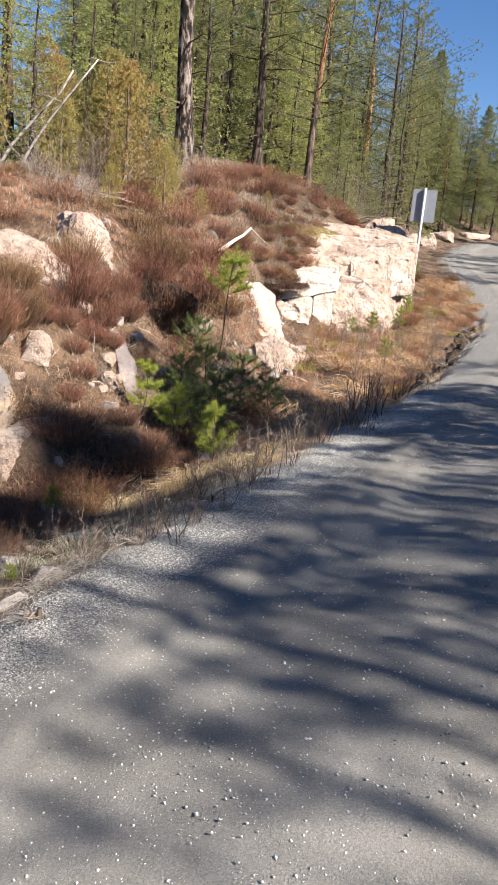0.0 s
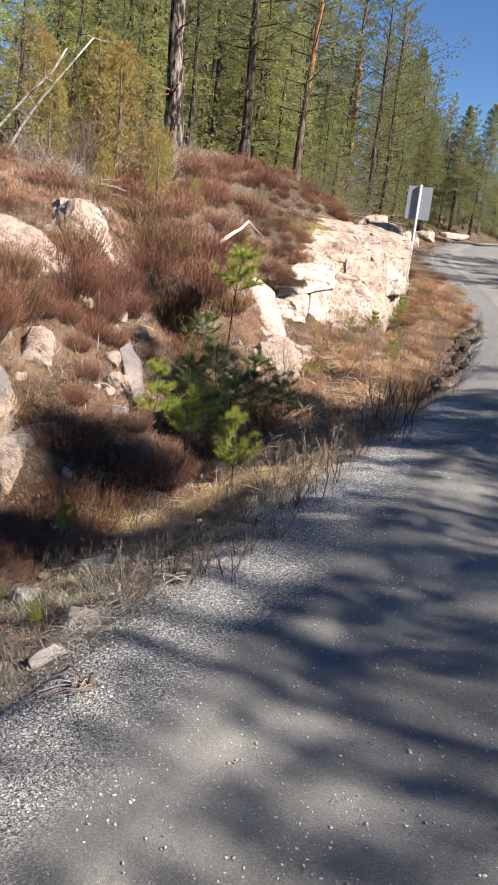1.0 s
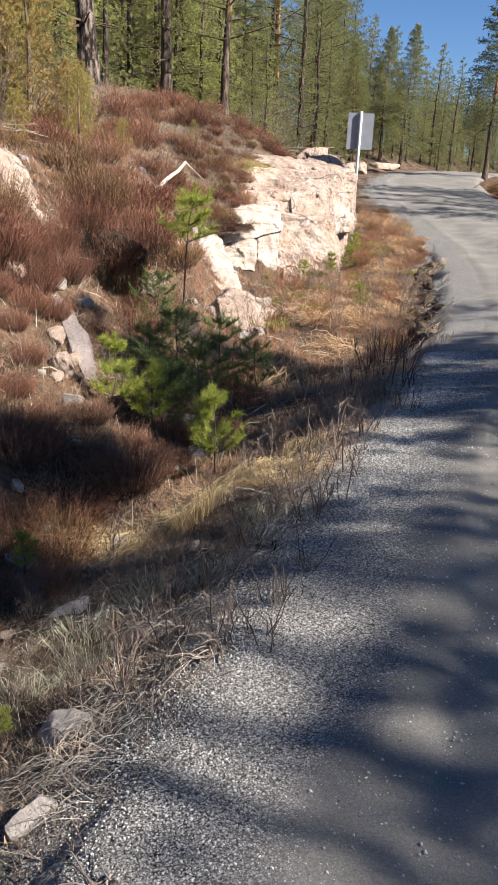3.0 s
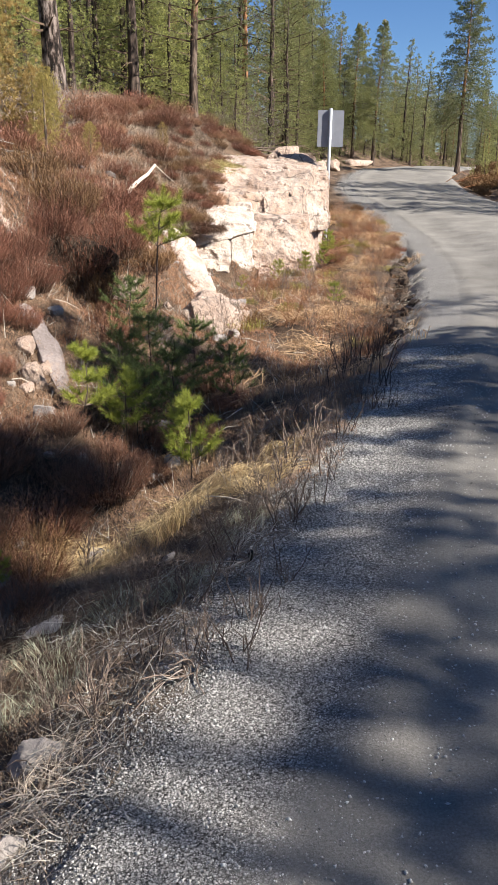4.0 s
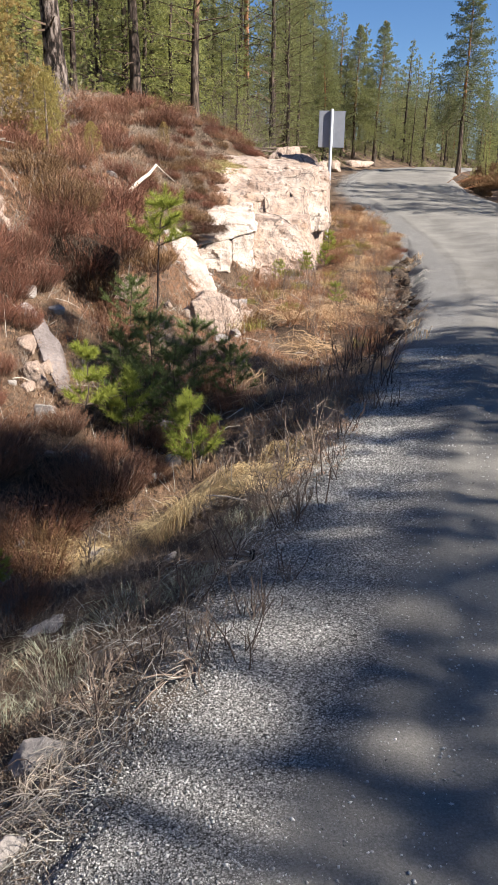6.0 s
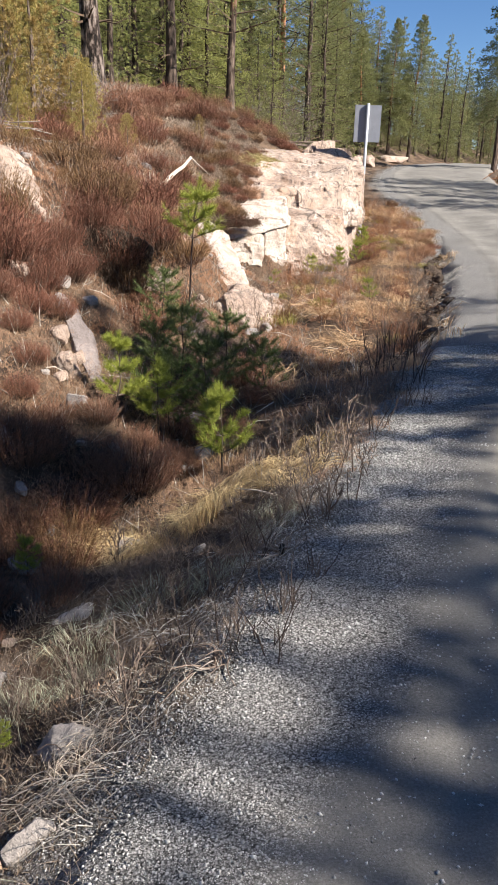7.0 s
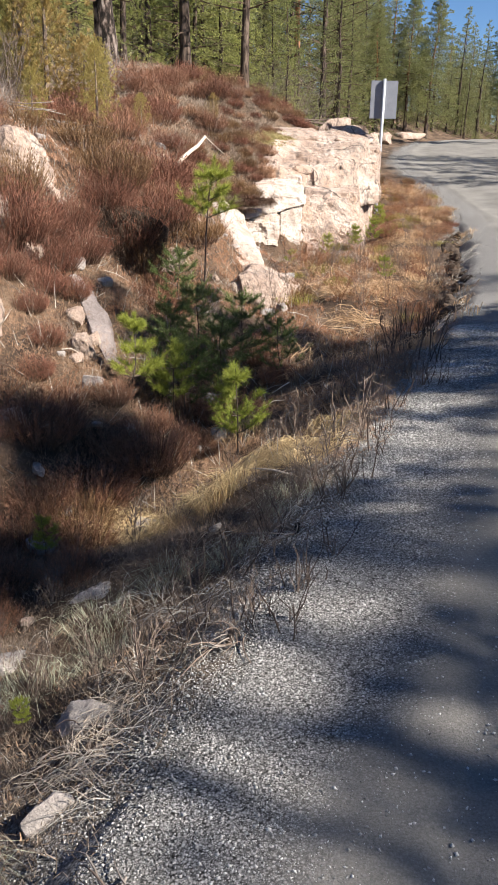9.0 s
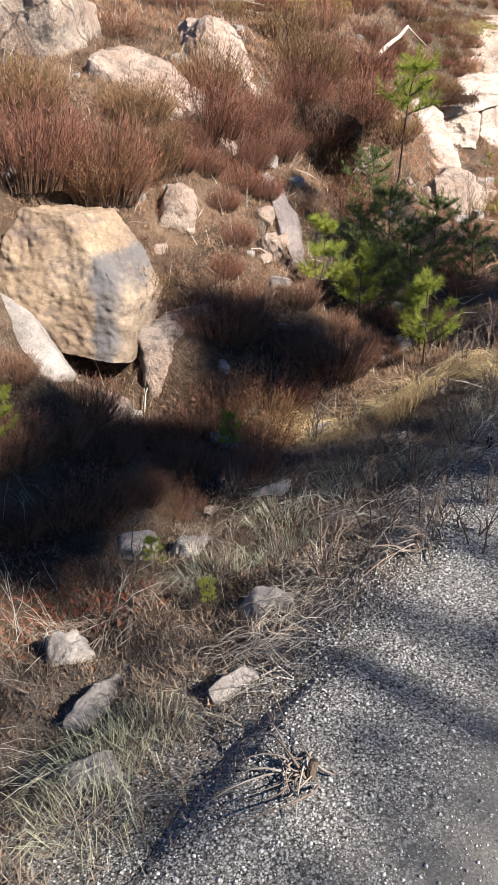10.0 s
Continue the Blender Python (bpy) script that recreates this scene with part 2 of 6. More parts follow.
M_STRAW = leafy("golden_straw", (0.3, 0.2, 0.09), (0.75, 0.58, 0.32), 0.3)
M_GREYGRASS = leafy("bleached_grass", (0.12, 0.11, 0.092), (0.68, 0.64, 0.56), 0.25)
M_DRYSTALK = leafy("dry_stalks", (0.13, 0.1, 0.075), (0.52, 0.44, 0.35), 0.2)
M_GREENGRASS = leafy("pale_green_grass", (0.17, 0.18, 0.11), (0.55, 0.56, 0.42), 0.35)
M_SOIL = surface("crumbly_soil", ((0.3, (0.022, 0.016, 0.012)), (0.7, (0.11, 0.078, 0.056))), 9, 60, 0.7, 0.95, 0.9, 30, 0.03)
M_MOSS = leafy("green_moss", (0.1, 0.11, 0.02), (0.36, 0.32, 0.09), 0.3)
M_CUSHION = leafy("yellow_moss", (0.17, 0.14, 0.05), (0.5, 0.42, 0.2), 0.2)
M_PEBBLE = leafy("loose_gravel", (0.06, 0.058, 0.054), (0.6, 0.585, 0.555), 0.0, 1.0)
# black peat, its colour also holding the shade under the overhang
M_PEAT = surface("peat_with_shade", ((0.3, (0.012, 0.008, 0.006)), (0.7, (0.06, 0.04, 0.028))), 8, 50, 0.5, 0.95, 0.8, 30, 0.03)
M_ROOT = leafy("roots", (0.01, 0.007, 0.005), (0.07, 0.047, 0.033), 0.0, 0.95)
M_STEEL, _n, _l = nodes_of("galvanised_steel")
_n["Principled BSDF"].inputs["Base Color"].default_value = (0.5, 0.52, 0.54, 1)
_n["Principled BSDF"].inputs["Metallic"].default_value = 0.6
_n["Principled BSDF"].inputs["Roughness"].default_value = 0.5
M_SIGNBACK = surface("sign_back_aluminium", ((0.3, (0.2, 0.21, 0.235)), (0.7, (0.26, 0.27, 0.3))), 3, 60, 0.2, 0.55, 0.05, 50, 0.002)


# ---- shared builders ----


def mesh_of(name, verts, faces, mat, smooth=False):
    me = bpy.data.meshes.new(name)
    me.from_pydata([tuple(v) for v in np.asarray(verts, float)], [], [tuple(int(i) for i in f) for f in faces])
    me.materials.append(mat)
    if smooth:
        me.polygons.foreach_set("use_smooth", np.ones(len(me.polygons), bool))
    me.update()
    return me


def mesh_tris(name, tri, mat):
    """tri: (n, 3, 3) corners; each triangle stands alone."""
    n = len(tri)
    me = bpy.data.meshes.new(name)
    me.vertices.add(n * 3)
    me.loops.add(n * 3)
    me.polygons.add(n)
    me.vertices.foreach_set("co", np.ascontiguousarray(tri, np.float32).ravel())
    me.loops.foreach_set("vertex_index", np.arange(n * 3, dtype=np.int32))
    me.polygons.foreach_set("loop_start", np.arange(0, n * 3, 3, dtype=np.int32))
    me.materials.append(mat)
    me.update(calc_edges=True)
    return me


def part(name, me, parent, label=""):
    ob = new(name, me)
    ob.parent = parent
    return tagged(ob, label) if label else ob


def unit(v):
    return v / np.maximum(np.linalg.norm(v, axis=-1, keepdims=True), 1e-9)


def blades(at, way, per, length, width, spread, r, curl=0.0):
    """Narrow triangles in tufts: per blades at each place, fanned about way."""
    at, way = np.repeat(at, per, 0), np.repeat(way, per, 0)
    n = len(at)
    d = unit(unit(way) + r.normal(0, spread, (n, 3)))
    size = length * r.uniform(0.6, 1.25, (n, 1))
    side = unit(np.cross(d, r.normal(0, 1, (n, 3)))) * width * r.uniform(0.7, 1.3, (n, 1))
    tip = at + d * size
    tip[:, 2] -= curl * size[:, 0]
    return np.stack((at - side, at + side, tip), 1)


def tube(path, radii, sides=6):
    """Vertices and faces of a tapered tube along path, closed at the end."""
    path, verts, faces = np.asarray(path, float), [], []
    for k, (p, r) in enumerate(zip(path, radii)):
        d = unit(path[min(k + 1, len(path) - 1)] - path[max(k - 1, 0)])
        a = unit(np.cross(d, (0.31, 0.9, 0.17) if abs(d[2]) > 0.5 else (0, 0, 1.0)))
        b = np.cross(d, a)
        for j in range(sides):
            w = 2 * math.pi * j / sides
            verts.append(p + r * (a * math.cos(w) + b * math.sin(w)))
        if k:
            for j in range(sides):
                i0, i1 = (k - 1) * sides + j, (k - 1) * sides + (j + 1) % sides
                faces.append((i0, i1, i1 + sides, i0 + sides))
    faces.append(tuple(range((len(path) - 1) * sides, len(path) * sides)))
    return verts, faces


def joined(pieces):
    verts, faces = [], []
    for v, f in pieces:
        k = len(verts)
        verts += list(v)
        faces += [tuple(i + k for i in q) for q in f]
    return verts, faces


# ---- the lie of the land ----
def along(y, ys, xs):
    """Control values eased along y."""
    return sum(np.interp(y + o, ys, xs) for o in (-0.8, -0.4, 0, 0.4, 0.8)) / 5


def road_left(y):
    return along(y, (-40, -6, 0, 1, 2.2, 3.4, 4.5, 5.5, 7.2, 10.2, 13.6, 18, 24, 31, 38, 44, 50, 56, 66, 120),
                 (-14, -2.2, -0.6, -0.32, 0.0, 0.3, 0.56, 0.82, 1.17, 1.72, 2.12, 2.35, 2.1, 1.35, 1.8, 3.0, 5.2, 8.0, 14, 50))


def road_rise(y):
    return along(y, (-40, 0, 1, 4, 8, 13, 16, 19, 26, 33, 42, 50, 58, 70, 120),
                 (-0.9, -0.05, -0.01, 0.1, 0.22, 0.39, 0.5, 0.66, 1.25, 1.95, 2.85, 3.35, 3.4, 3.2, 2.5))


WIDE = 4.5


def road_z(x, y):
    s = x - road_left(y)
    fall = 0.118 * np.minimum(s, 1.9) - 0.02 * np.maximum(s - 1.9, 0)
    return road_rise(y) + fall * np.interp(y, (10, 30), (1, 0.3)) - 0.12 * np.maximum(-s, 0)


def toe(y):
    return along(y, (-40, -4, 1, 2.4, 4, 6, 8, 10, 13, 14.5, 17.5, 22, 27, 31, 38, 44, 50, 56, 66, 120),
                 (-16, -4, -1.6, -1.35, -1.15, -0.95, -0.8, -0.95, -1.0, 0.0, 0.5, 0.6, 0.5, 0.2, 0.7, 1.9, 4.2, 7, 13, 49))


def toe_z(y):
    return along(y, (-40, -4, 1, 2.4, 4, 6, 8, 10, 13, 14.5, 17.5, 22, 26, 33, 42, 50, 58, 120),
                 (-1.2, -0.6, -0.5, -0.5, -0.62, -0.4, -0.02, 0.28, 0.4, 0.4, 0.72, 1.0, 1.3, 1.95, 2.85, 3.3, 3.35, 2.4))


def land_z(x, y):
    """Height of the ground beside and under the road."""
    xl, xt, zl, zt = road_left(y), toe(y), road_rise(y), toe_z(y)
    t = np.clip((xl - x) / np.maximum(xl - xt, 0.3), 0, 1)
    e = t * t * (3 - 2 * t) * 0.6 + t * 0.4
    ditch = zl + (zt - zl) * e - np.interp(y, (6, 8, 14, 18), (0, 0.3, 0.25, 0)) * np.sin(math.pi * t ** 0.45)
    u = np.maximum(xt - x, 0)
    run = np.interp(y, (0, 19, 27, 40), (1.6, 1.6, 4.5, 7.0))
    bank = 1.5 * (1 - np.exp(-(u / run) ** 1.5)) + 0.14 * np.minimum(u, 8) * np.interp(y, (19, 30), (1, 0.4)) + 0.03 * np.clip(u - 8, 0, 60)
    back = 0.085 * np.clip(y - 13, 0, 14) * np.clip(u / (run * 1.9), 0, 1)
    left = ditch + bank + back
    v = x - xl - WIDE
    right = road_z(xl + WIDE, y) - 0.35 * np.exp(-((v - 1.1) / 0.7) ** 2) + 0.05 * np.clip(v - 1.5, 0, 10)
    under = road_z(x, y) - 0.09
    k = np.clip(v / 0.3, 0, 1)
    for cx, cy, wx, wy, dz in ((-0.8, 16.2, 1.5, 2.4, -0.5), (-2.0, 7.7, 0.5, 0.7, -0.5), (-1.3, 4.6, 0.35, 0.4, 0.25), (-3.8, 10.6, 1.0, 1.2, -0.35),
                               (-2.6, 6.1, 0.3, 0.4, -0.2), (-1.0, 3.95, 0.5, 0.6, -0.12), (-0.75, 1.2, 0.4, 0.6, -0.1), (-2.35, 3.3, 0.75, 0.5, -0.5), (-2.5, 3.85, 0.5, 0.4, -0.35), (-1.15, 12.5, 0.75, 1.1, -0.36), (-1.2, 12.8, 0.9, 0.7, -0.3), (-0.4, 13.7, 0.7, 0.5, -0.15)):
        left = left + dz * np.exp(-((x - cx) / wx) ** 4 - ((y - cy) / wy) ** 4)
    z = np.where(x < xl, left, np.where(v > 0, under * (1 - k) + right * k, under))
    return z + np.where((x >= xl) & (x < xl + 0.25), 0.09 * (1 - (x - xl) / 0.25), 0)


def rumple(x, y, sizes):
    """Soft uneven relief, the same wherever it is asked."""
    out = np.zeros(np.broadcast(x, y).shape)
    for f, a, p in sizes:
        out = out + a * (np.sin(f * x + 1.7 * p + 1.3 * np.sin(0.7 * f * y + p)) * np.sin(f * y * 0.93 + 2.1 * p + 1.1 * np.sin(0.8 * f * x + 2 * p)))
    return out


def ground_z(x, y):
    x, y = np.asarray(x, float), np.asarray(y, float)
    off = np.clip((road_left(y) - 0.05 - x) / 0.5, 0, 1) + np.clip((x - road_left(y) - WIDE - 0.1) / 0.5, 0, 1)
    return land_z(x, y) + off * rumple(x, y, ((1.3, 0.07, 0.4), (3.1, 0.05, 1.9), (7.3, 0.03, 3.3), (15.0, 0.014, 5.1))) \
        + 0.012 * rumple(x, y, ((9.0, 1.0, 2.2),)) * np.clip(off * 3 + 0.5, 0, 1)


# ---- ground and road ----
def spaced(lo, hi, step, out, grow=1.13, most=60.0):
    """Lines that are step apart from lo to hi, and ever wider out to +-out."""
    mid = list(np.arange(lo, hi, step))
    for sign, v in ((1, hi), (-1, lo)):
        s, side = step, []
        while abs(v) < out:
            side.append(v)
            s = min(s * grow, most)
            v += sign * s
        side.append(sign * out)
        mid = mid + side if sign > 0 else side[::-1] + mid
    return np.unique(np.round(mid, 4))


gx, gy = spaced(-4.2, 1.9, 0.07, 1500, 1.1), spaced(0.2, 8.0, 0.075, 1500, 1.06)
X, Y = np.meshgrid(gx, gy)
Z = ground_z(X, Y)
far = np.hypot(X, Y - 20)
Z = np.where(far > 150, Z * 0 + 6 + 0.01 * np.minimum(far, 900), Z)
nx, ny = len(gx), len(gy)
idx = np.arange(nx * ny).reshape(ny, nx)
quads = np.stack((idx[:-1, :-1], idx[:-1, 1:], idx[1:, 1:], idx[1:, :-1]), -1).reshape(-1, 4)
ground = new("ground", mesh_of("ground", np.stack((X, Y, Z), -1).reshape(-1, 3), quads, M_GROUND, True))
off = road_left(Y) - X
loose = np.clip(1.25 - np.maximum(off, 0) / np.interp(Y, (1.2, 2.2), (0.95, 0.42)) + 0.35 * rumple(X, Y, ((5.0, 1, 1.1), (11.0, 0.8, 2.7))), 0, 1) * (X < 3)
ground.data.attributes.new("loose", "FLOAT", "POINT").data.foreach_set("value", loose.ravel().astype(np.float32))
tagged(ground, "brown heath soil with moss and litter sloping to a ditch", "ground", kind="structure")

ry = np.concatenate((np.arange(-30, 0, 0.4), np.arange(0, 12, 0.08), np.arange(12, 30, 0.25), np.arange(30, 119, 1.0)))
rs = np.concatenate((np.arange(-0.5, 0.4, 0.06), np.arange(0.4, 1.1, 0.028), np.arange(1.1, 1.6, 0.07), np.linspace(1.7, WIDE + 0.25, 22)))
S, RY = np.meshgrid(rs, ry)
RX = road_left(RY) + S + 0.07 * rumple(RY * 0.6, RY, ((2.6, 1, 0.4), (6.1, 0.7, 1.2))) * np.exp(-((S + 0.1) / 0.4) ** 2) * np.clip((RY - 6) / 2, 0.3, 1)
ruts = -0.03 * (np.exp(-((S - 1.0) / 0.3) ** 2) + np.exp(-((S - 3.1) / 0.35) ** 2)) + 0.012 * np.exp(-((S - 0.55) / 0.12) ** 2) + 0.005 * np.clip((9 - RY) / 3, 0, 1) * (np.exp(-((S - 0.62 - 0.03 * np.sin(RY)) / 0.035) ** 2) - 0.8 * np.exp(-((S - 0.72 - 0.03 * np.sin(RY)) / 0.04) ** 2) + 0.6 * np.exp(-((S - 0.82 - 0.03 * np.sin(RY)) / 0.04) ** 2))
RZ = road_z(RX, RY) + ruts + 0.012 * rumple(RX, RY, ((2.1, 1, 0.3), (6.0, 0.5, 1.3))) - np.interp(RY, (6, 8), (0.6, 0.7)) * np.maximum(-S - 0.05, 0) - 0.5 * np.maximum(S - WIDE, 0)
idx = np.arange(len(rs) * len(ry)).reshape(len(ry), len(rs))
quads = np.stack((idx[:-1, :-1], idx[:-1, 1:], idx[1:, 1:], idx[1:, :-1]), -1).reshape(-1, 4)
road = new("road", mesh_of("road", np.stack((RX, RY, RZ), -1).reshape(-1, 3), quads, M_ROAD, True))
loose = np.clip(1.0 - (S - 0.32 - 0.08 * rumple(RX, RY, ((3.0, 1, 0.7), (9.0, 0.7, 1.9)))) / 0.22, 0.12, 1)
road.data.attributes.new("loose", "FLOAT", "POINT").data.foreach_set("value", loose.ravel().astype(np.float32))
tagged(road, "unpaved grey gravel forest road with wheel tracks", "road", kind="structure")


# ---- rocks ----
def rock_mesh(name, half, seed, mat, cuts=6, fine=2, rough=0.05, flat=(), worn=0.06, under=None):
    """A block of rock split along planes, with worn edges and small relief. flat: (nx, ny, nz, distance) faces wanted."""
    r = np.random.default_rng(seed)
    bm = bmesh.new()
    bmesh.ops.create_cube(bm, size=2)
    planes = [(unit(r.normal(0, 1, 3)), r.uniform(*((0.85, 1.12) if cuts < 10 else (0.7, 0.95)))) for _ in range(cuts)] + [(unit(np.array(f[:3], float)), f[3]) for f in flat]
    for n, h in planes:
        bmesh.ops.bisect_plane(bm, geom=bm.verts[:] + bm.edges[:] + bm.faces[:], plane_co=Vector(n * h), plane_no=Vector(n), clear_outer=True)
        bmesh.ops.holes_fill(bm, edges=[e for e in bm.edges if e.is_boundary])
    bmesh.ops.scale(bm, vec=half, verts=bm.verts[:])
    bmesh.ops.remove_doubles(bm, verts=bm.verts[:], dist=0.02 * min(half))
    bmesh.ops.triangulate(bm, faces=bm.faces[:])
    for k in range(fine + 1):
        lim = max(half) * 0.6 / 1.8 ** k
        bmesh.ops.subdivide_edges(bm, edges=[e for e in bm.edges if e.calc_length() > lim], cuts=1)
        bmesh.ops.triangulate(bm, faces=[f for f in bm.faces if len(f.verts) > 3])
    for _ in range(1 + int(worn * 20)):
        bmesh.ops.smooth_vert(bm, verts=bm.verts[:], factor=0.5, use_axis_x=True, use_axis_y=True, use_axis_z=True)
    bm.normal_update()
    m = max(half)
    shift = Vector(r.uniform(-50, 50, 3))
    for v in bm.verts:
        q = v.co / m
        k = noise.noise(q * 2.1 + shift) + 0.6 * noise.noise(q * 4.7 + shift) + 0.45 * noise.noise(q * 11 + shift) + 0.3 * noise.noise(q * 23 + shift)
        v.co += v.normal * k * rough * min(half)
    if under:                                                      # a break along the underside
        bmesh.ops.bisect_plane(bm, geom=bm.verts[:] + bm.edges[:] + bm.faces[:], plane_co=Vector(under[:3]) * under[3], plane_no=Vector(under[:3]), clear_outer=True)
        bmesh.ops.holes_fill(bm, edges=[e for e in bm.edges if e.is_boundary])
        bmesh.ops.triangulate(bm, faces=[f for f in bm.faces if len(f.verts) > 4])
    me = bpy.data.meshes.new(name)
    bm.to_mesh(me)
    bm.free()
    me.materials.append(mat)
    me.polygons.foreach_set("use_smooth", np.ones(len(me.polygons), bool))
    me.set_sharp_from_angle(angle=radians(42))
    return me


def fractured(name, poly, top, mat, cells, seed, step=0.045, skirt=0.14, joint=0.1, sink=0.3):
    """Bedrock laid bare over a convex plan: a surface broken along joints into blocks, with steep sides. top(d, x, y): its height."""
    r = np.random.default_rng(seed)
    poly = np.array(poly, float)
    lo, hi = poly.min(0) - 0.15, poly.max(0) + 0.15
    xs, ys = np.arange(lo[0], hi[0], step), np.arange(lo[1], hi[1], step)
    X, Y = np.meshgrid(xs, ys)
    X = X + 0.05 * np.sin(5.1 * Y + seed) + 0.02 * np.sin(17 * Y)
    Y = Y + 0.06 * np.sin(4.3 * X + 2 * seed) + 0.025 * np.sin(15 * X)
    d = np.full(X.shape, 9.0)
    for p, q in zip(poly, np.roll(poly, -1, 0)):
        e = unit(q - p)
        d = np.minimum(d, (X - p[0]) * -e[1] + (Y - p[1]) * e[0])
    seeds = r.uniform(lo, hi, (cells, 2))
    gap = np.hypot((X[..., None] - seeds[:, 0]) * 0.8, Y[..., None] - seeds[:, 1])
    order = np.argsort(gap, -1)
    first = order[..., 0]
    near, second = np.take_along_axis(gap, order[..., :1], -1)[..., 0], np.take_along_axis(gap, order[..., 1:2], -1)[..., 0]
    lift, tx, ty = r.normal(0, 0.05, cells), r.normal(0, 0.07, cells), r.normal(0, 0.07, cells)
    z = top(d, X, Y) + lift[first] + tx[first] * (X - seeds[first, 0]) + ty[first] * (Y - seeds[first, 1])
    z = z - joint * np.clip(1 - (second - near) / 0.05, 0, 1) * (0.3 + 0.7 * (np.sin(3 * X + 2.2 * Y) > -0.2))
    z = z + rumple(X, Y, ((4, 0.025, 1), (9, 0.014, 2), (23, 0.009, 3), (47, 0.006, 4)))
    k = np.clip((d + 0.02 * np.sin(21 * X + 13 * Y)) / skirt, 0, 1)
    z = (ground_z(X, Y) - sink) * (1 - k) + z * k
    keep = d > -0.12
    idx = np.arange(X.size).reshape(X.shape)
    quads = np.stack((idx[:-1, :-1], idx[:-1, 1:], idx[1:, 1:], idx[1:, :-1]), -1)[keep[:-1, :-1] & keep[1:, 1:]].reshape(-1, 4)
    used_ids, inv = np.unique(quads, return_inverse=True)
    me = mesh_of(name, np.stack((X, Y, z), -1).reshape(-1, 3)[used_ids], inv.reshape(-1, 4), mat, True)
    me.set_sharp_from_angle(angle=radians(28))
    return me


def ledges(h, rise=0.36):
    """Steps in a slope, as bedrock breaks."""
    f = h / rise
    w = f - np.floor(f)
    return rise * (np.floor(f) + np.clip((w - 0.55) / 0.3, 0, 1)) * 0.55 + 0.45 * h


def hewn(name, low, high, mat, seed, cuts=9, rough=0.05, worn=2):
    """A block of bedrock between four lower and four upper corners: edges worn, faces uneven and broken in small steps."""
    bm = bmesh.new()
    v = [bm.verts.new(c) for c in tuple(low) + tuple(high)]
    for f in ((3, 2, 1, 0), (4, 5, 6, 7), (0, 1, 5, 4), (1, 2, 6, 5), (2, 3, 7, 6), (3, 0, 4, 7)):
        bm.faces.new([v[i] for i in f])
    bmesh.ops.subdivide_edges(bm, edges=bm.edges[:], cuts=cuts, use_grid_fill=True)
    for _ in range(worn):
        bmesh.ops.smooth_vert(bm, verts=bm.verts[:], factor=0.5, use_axis_x=True, use_axis_y=True, use_axis_z=True)
    bmesh.ops.triangulate(bm, faces=bm.faces[:])
    bmesh.ops.subdivide_edges(bm, edges=bm.edges[:], cuts=1)
    bmesh.ops.triangulate(bm, faces=[f for f in bm.faces if len(f.verts) > 3])
    bm.normal_update()
    shift = Vector(np.random.default_rng(seed).uniform(-50, 50, 3))
    for w in bm.verts:
        q = w.co
        k = noise.noise(q * 1.6 + shift) + 0.6 * noise.noise(Vector((q.x * 3, q.y * 3, q.z * 7)) + shift) + 0.35 * noise.noise(q * 9 + shift)
        chip = noise.cell(Vector((q.x * 2.5, q.y * 2.5, q.z * 5)) + shift + Vector((k, k, k)) * 0.5)
        w.co += w.normal * (k * rough + (chip - 0.5) * rough * 0.45 + 0.2 * rough * noise.noise(q * 26))
    me = bpy.data.meshes.new(name)
    bm.to_mesh(me)
    bm.free()
    me.materials.append(mat)
    me.polygons.foreach_set("use_smooth", np.ones(len(me.polygons), bool))
    me.set_sharp_from_angle(angle=radians(32))
    return me


def behind(x, y):
    """How far a place lies behind the line along which the rock breaks off."""
    return (x + 1.9) * -0.76 + (y - 13.6) * 0.65


def outcrop_z(x, y):
    d = behind(x, y)
    return 0.97 + np.clip(1.1 * d, 0, 0.45) + 0.5 * np.clip(d - 0.4, 0, 1.75) + 0.42 * np.clip((x + 0.9) / 1.1, 0, 1) * np.clip(d * 2, 0, 1)


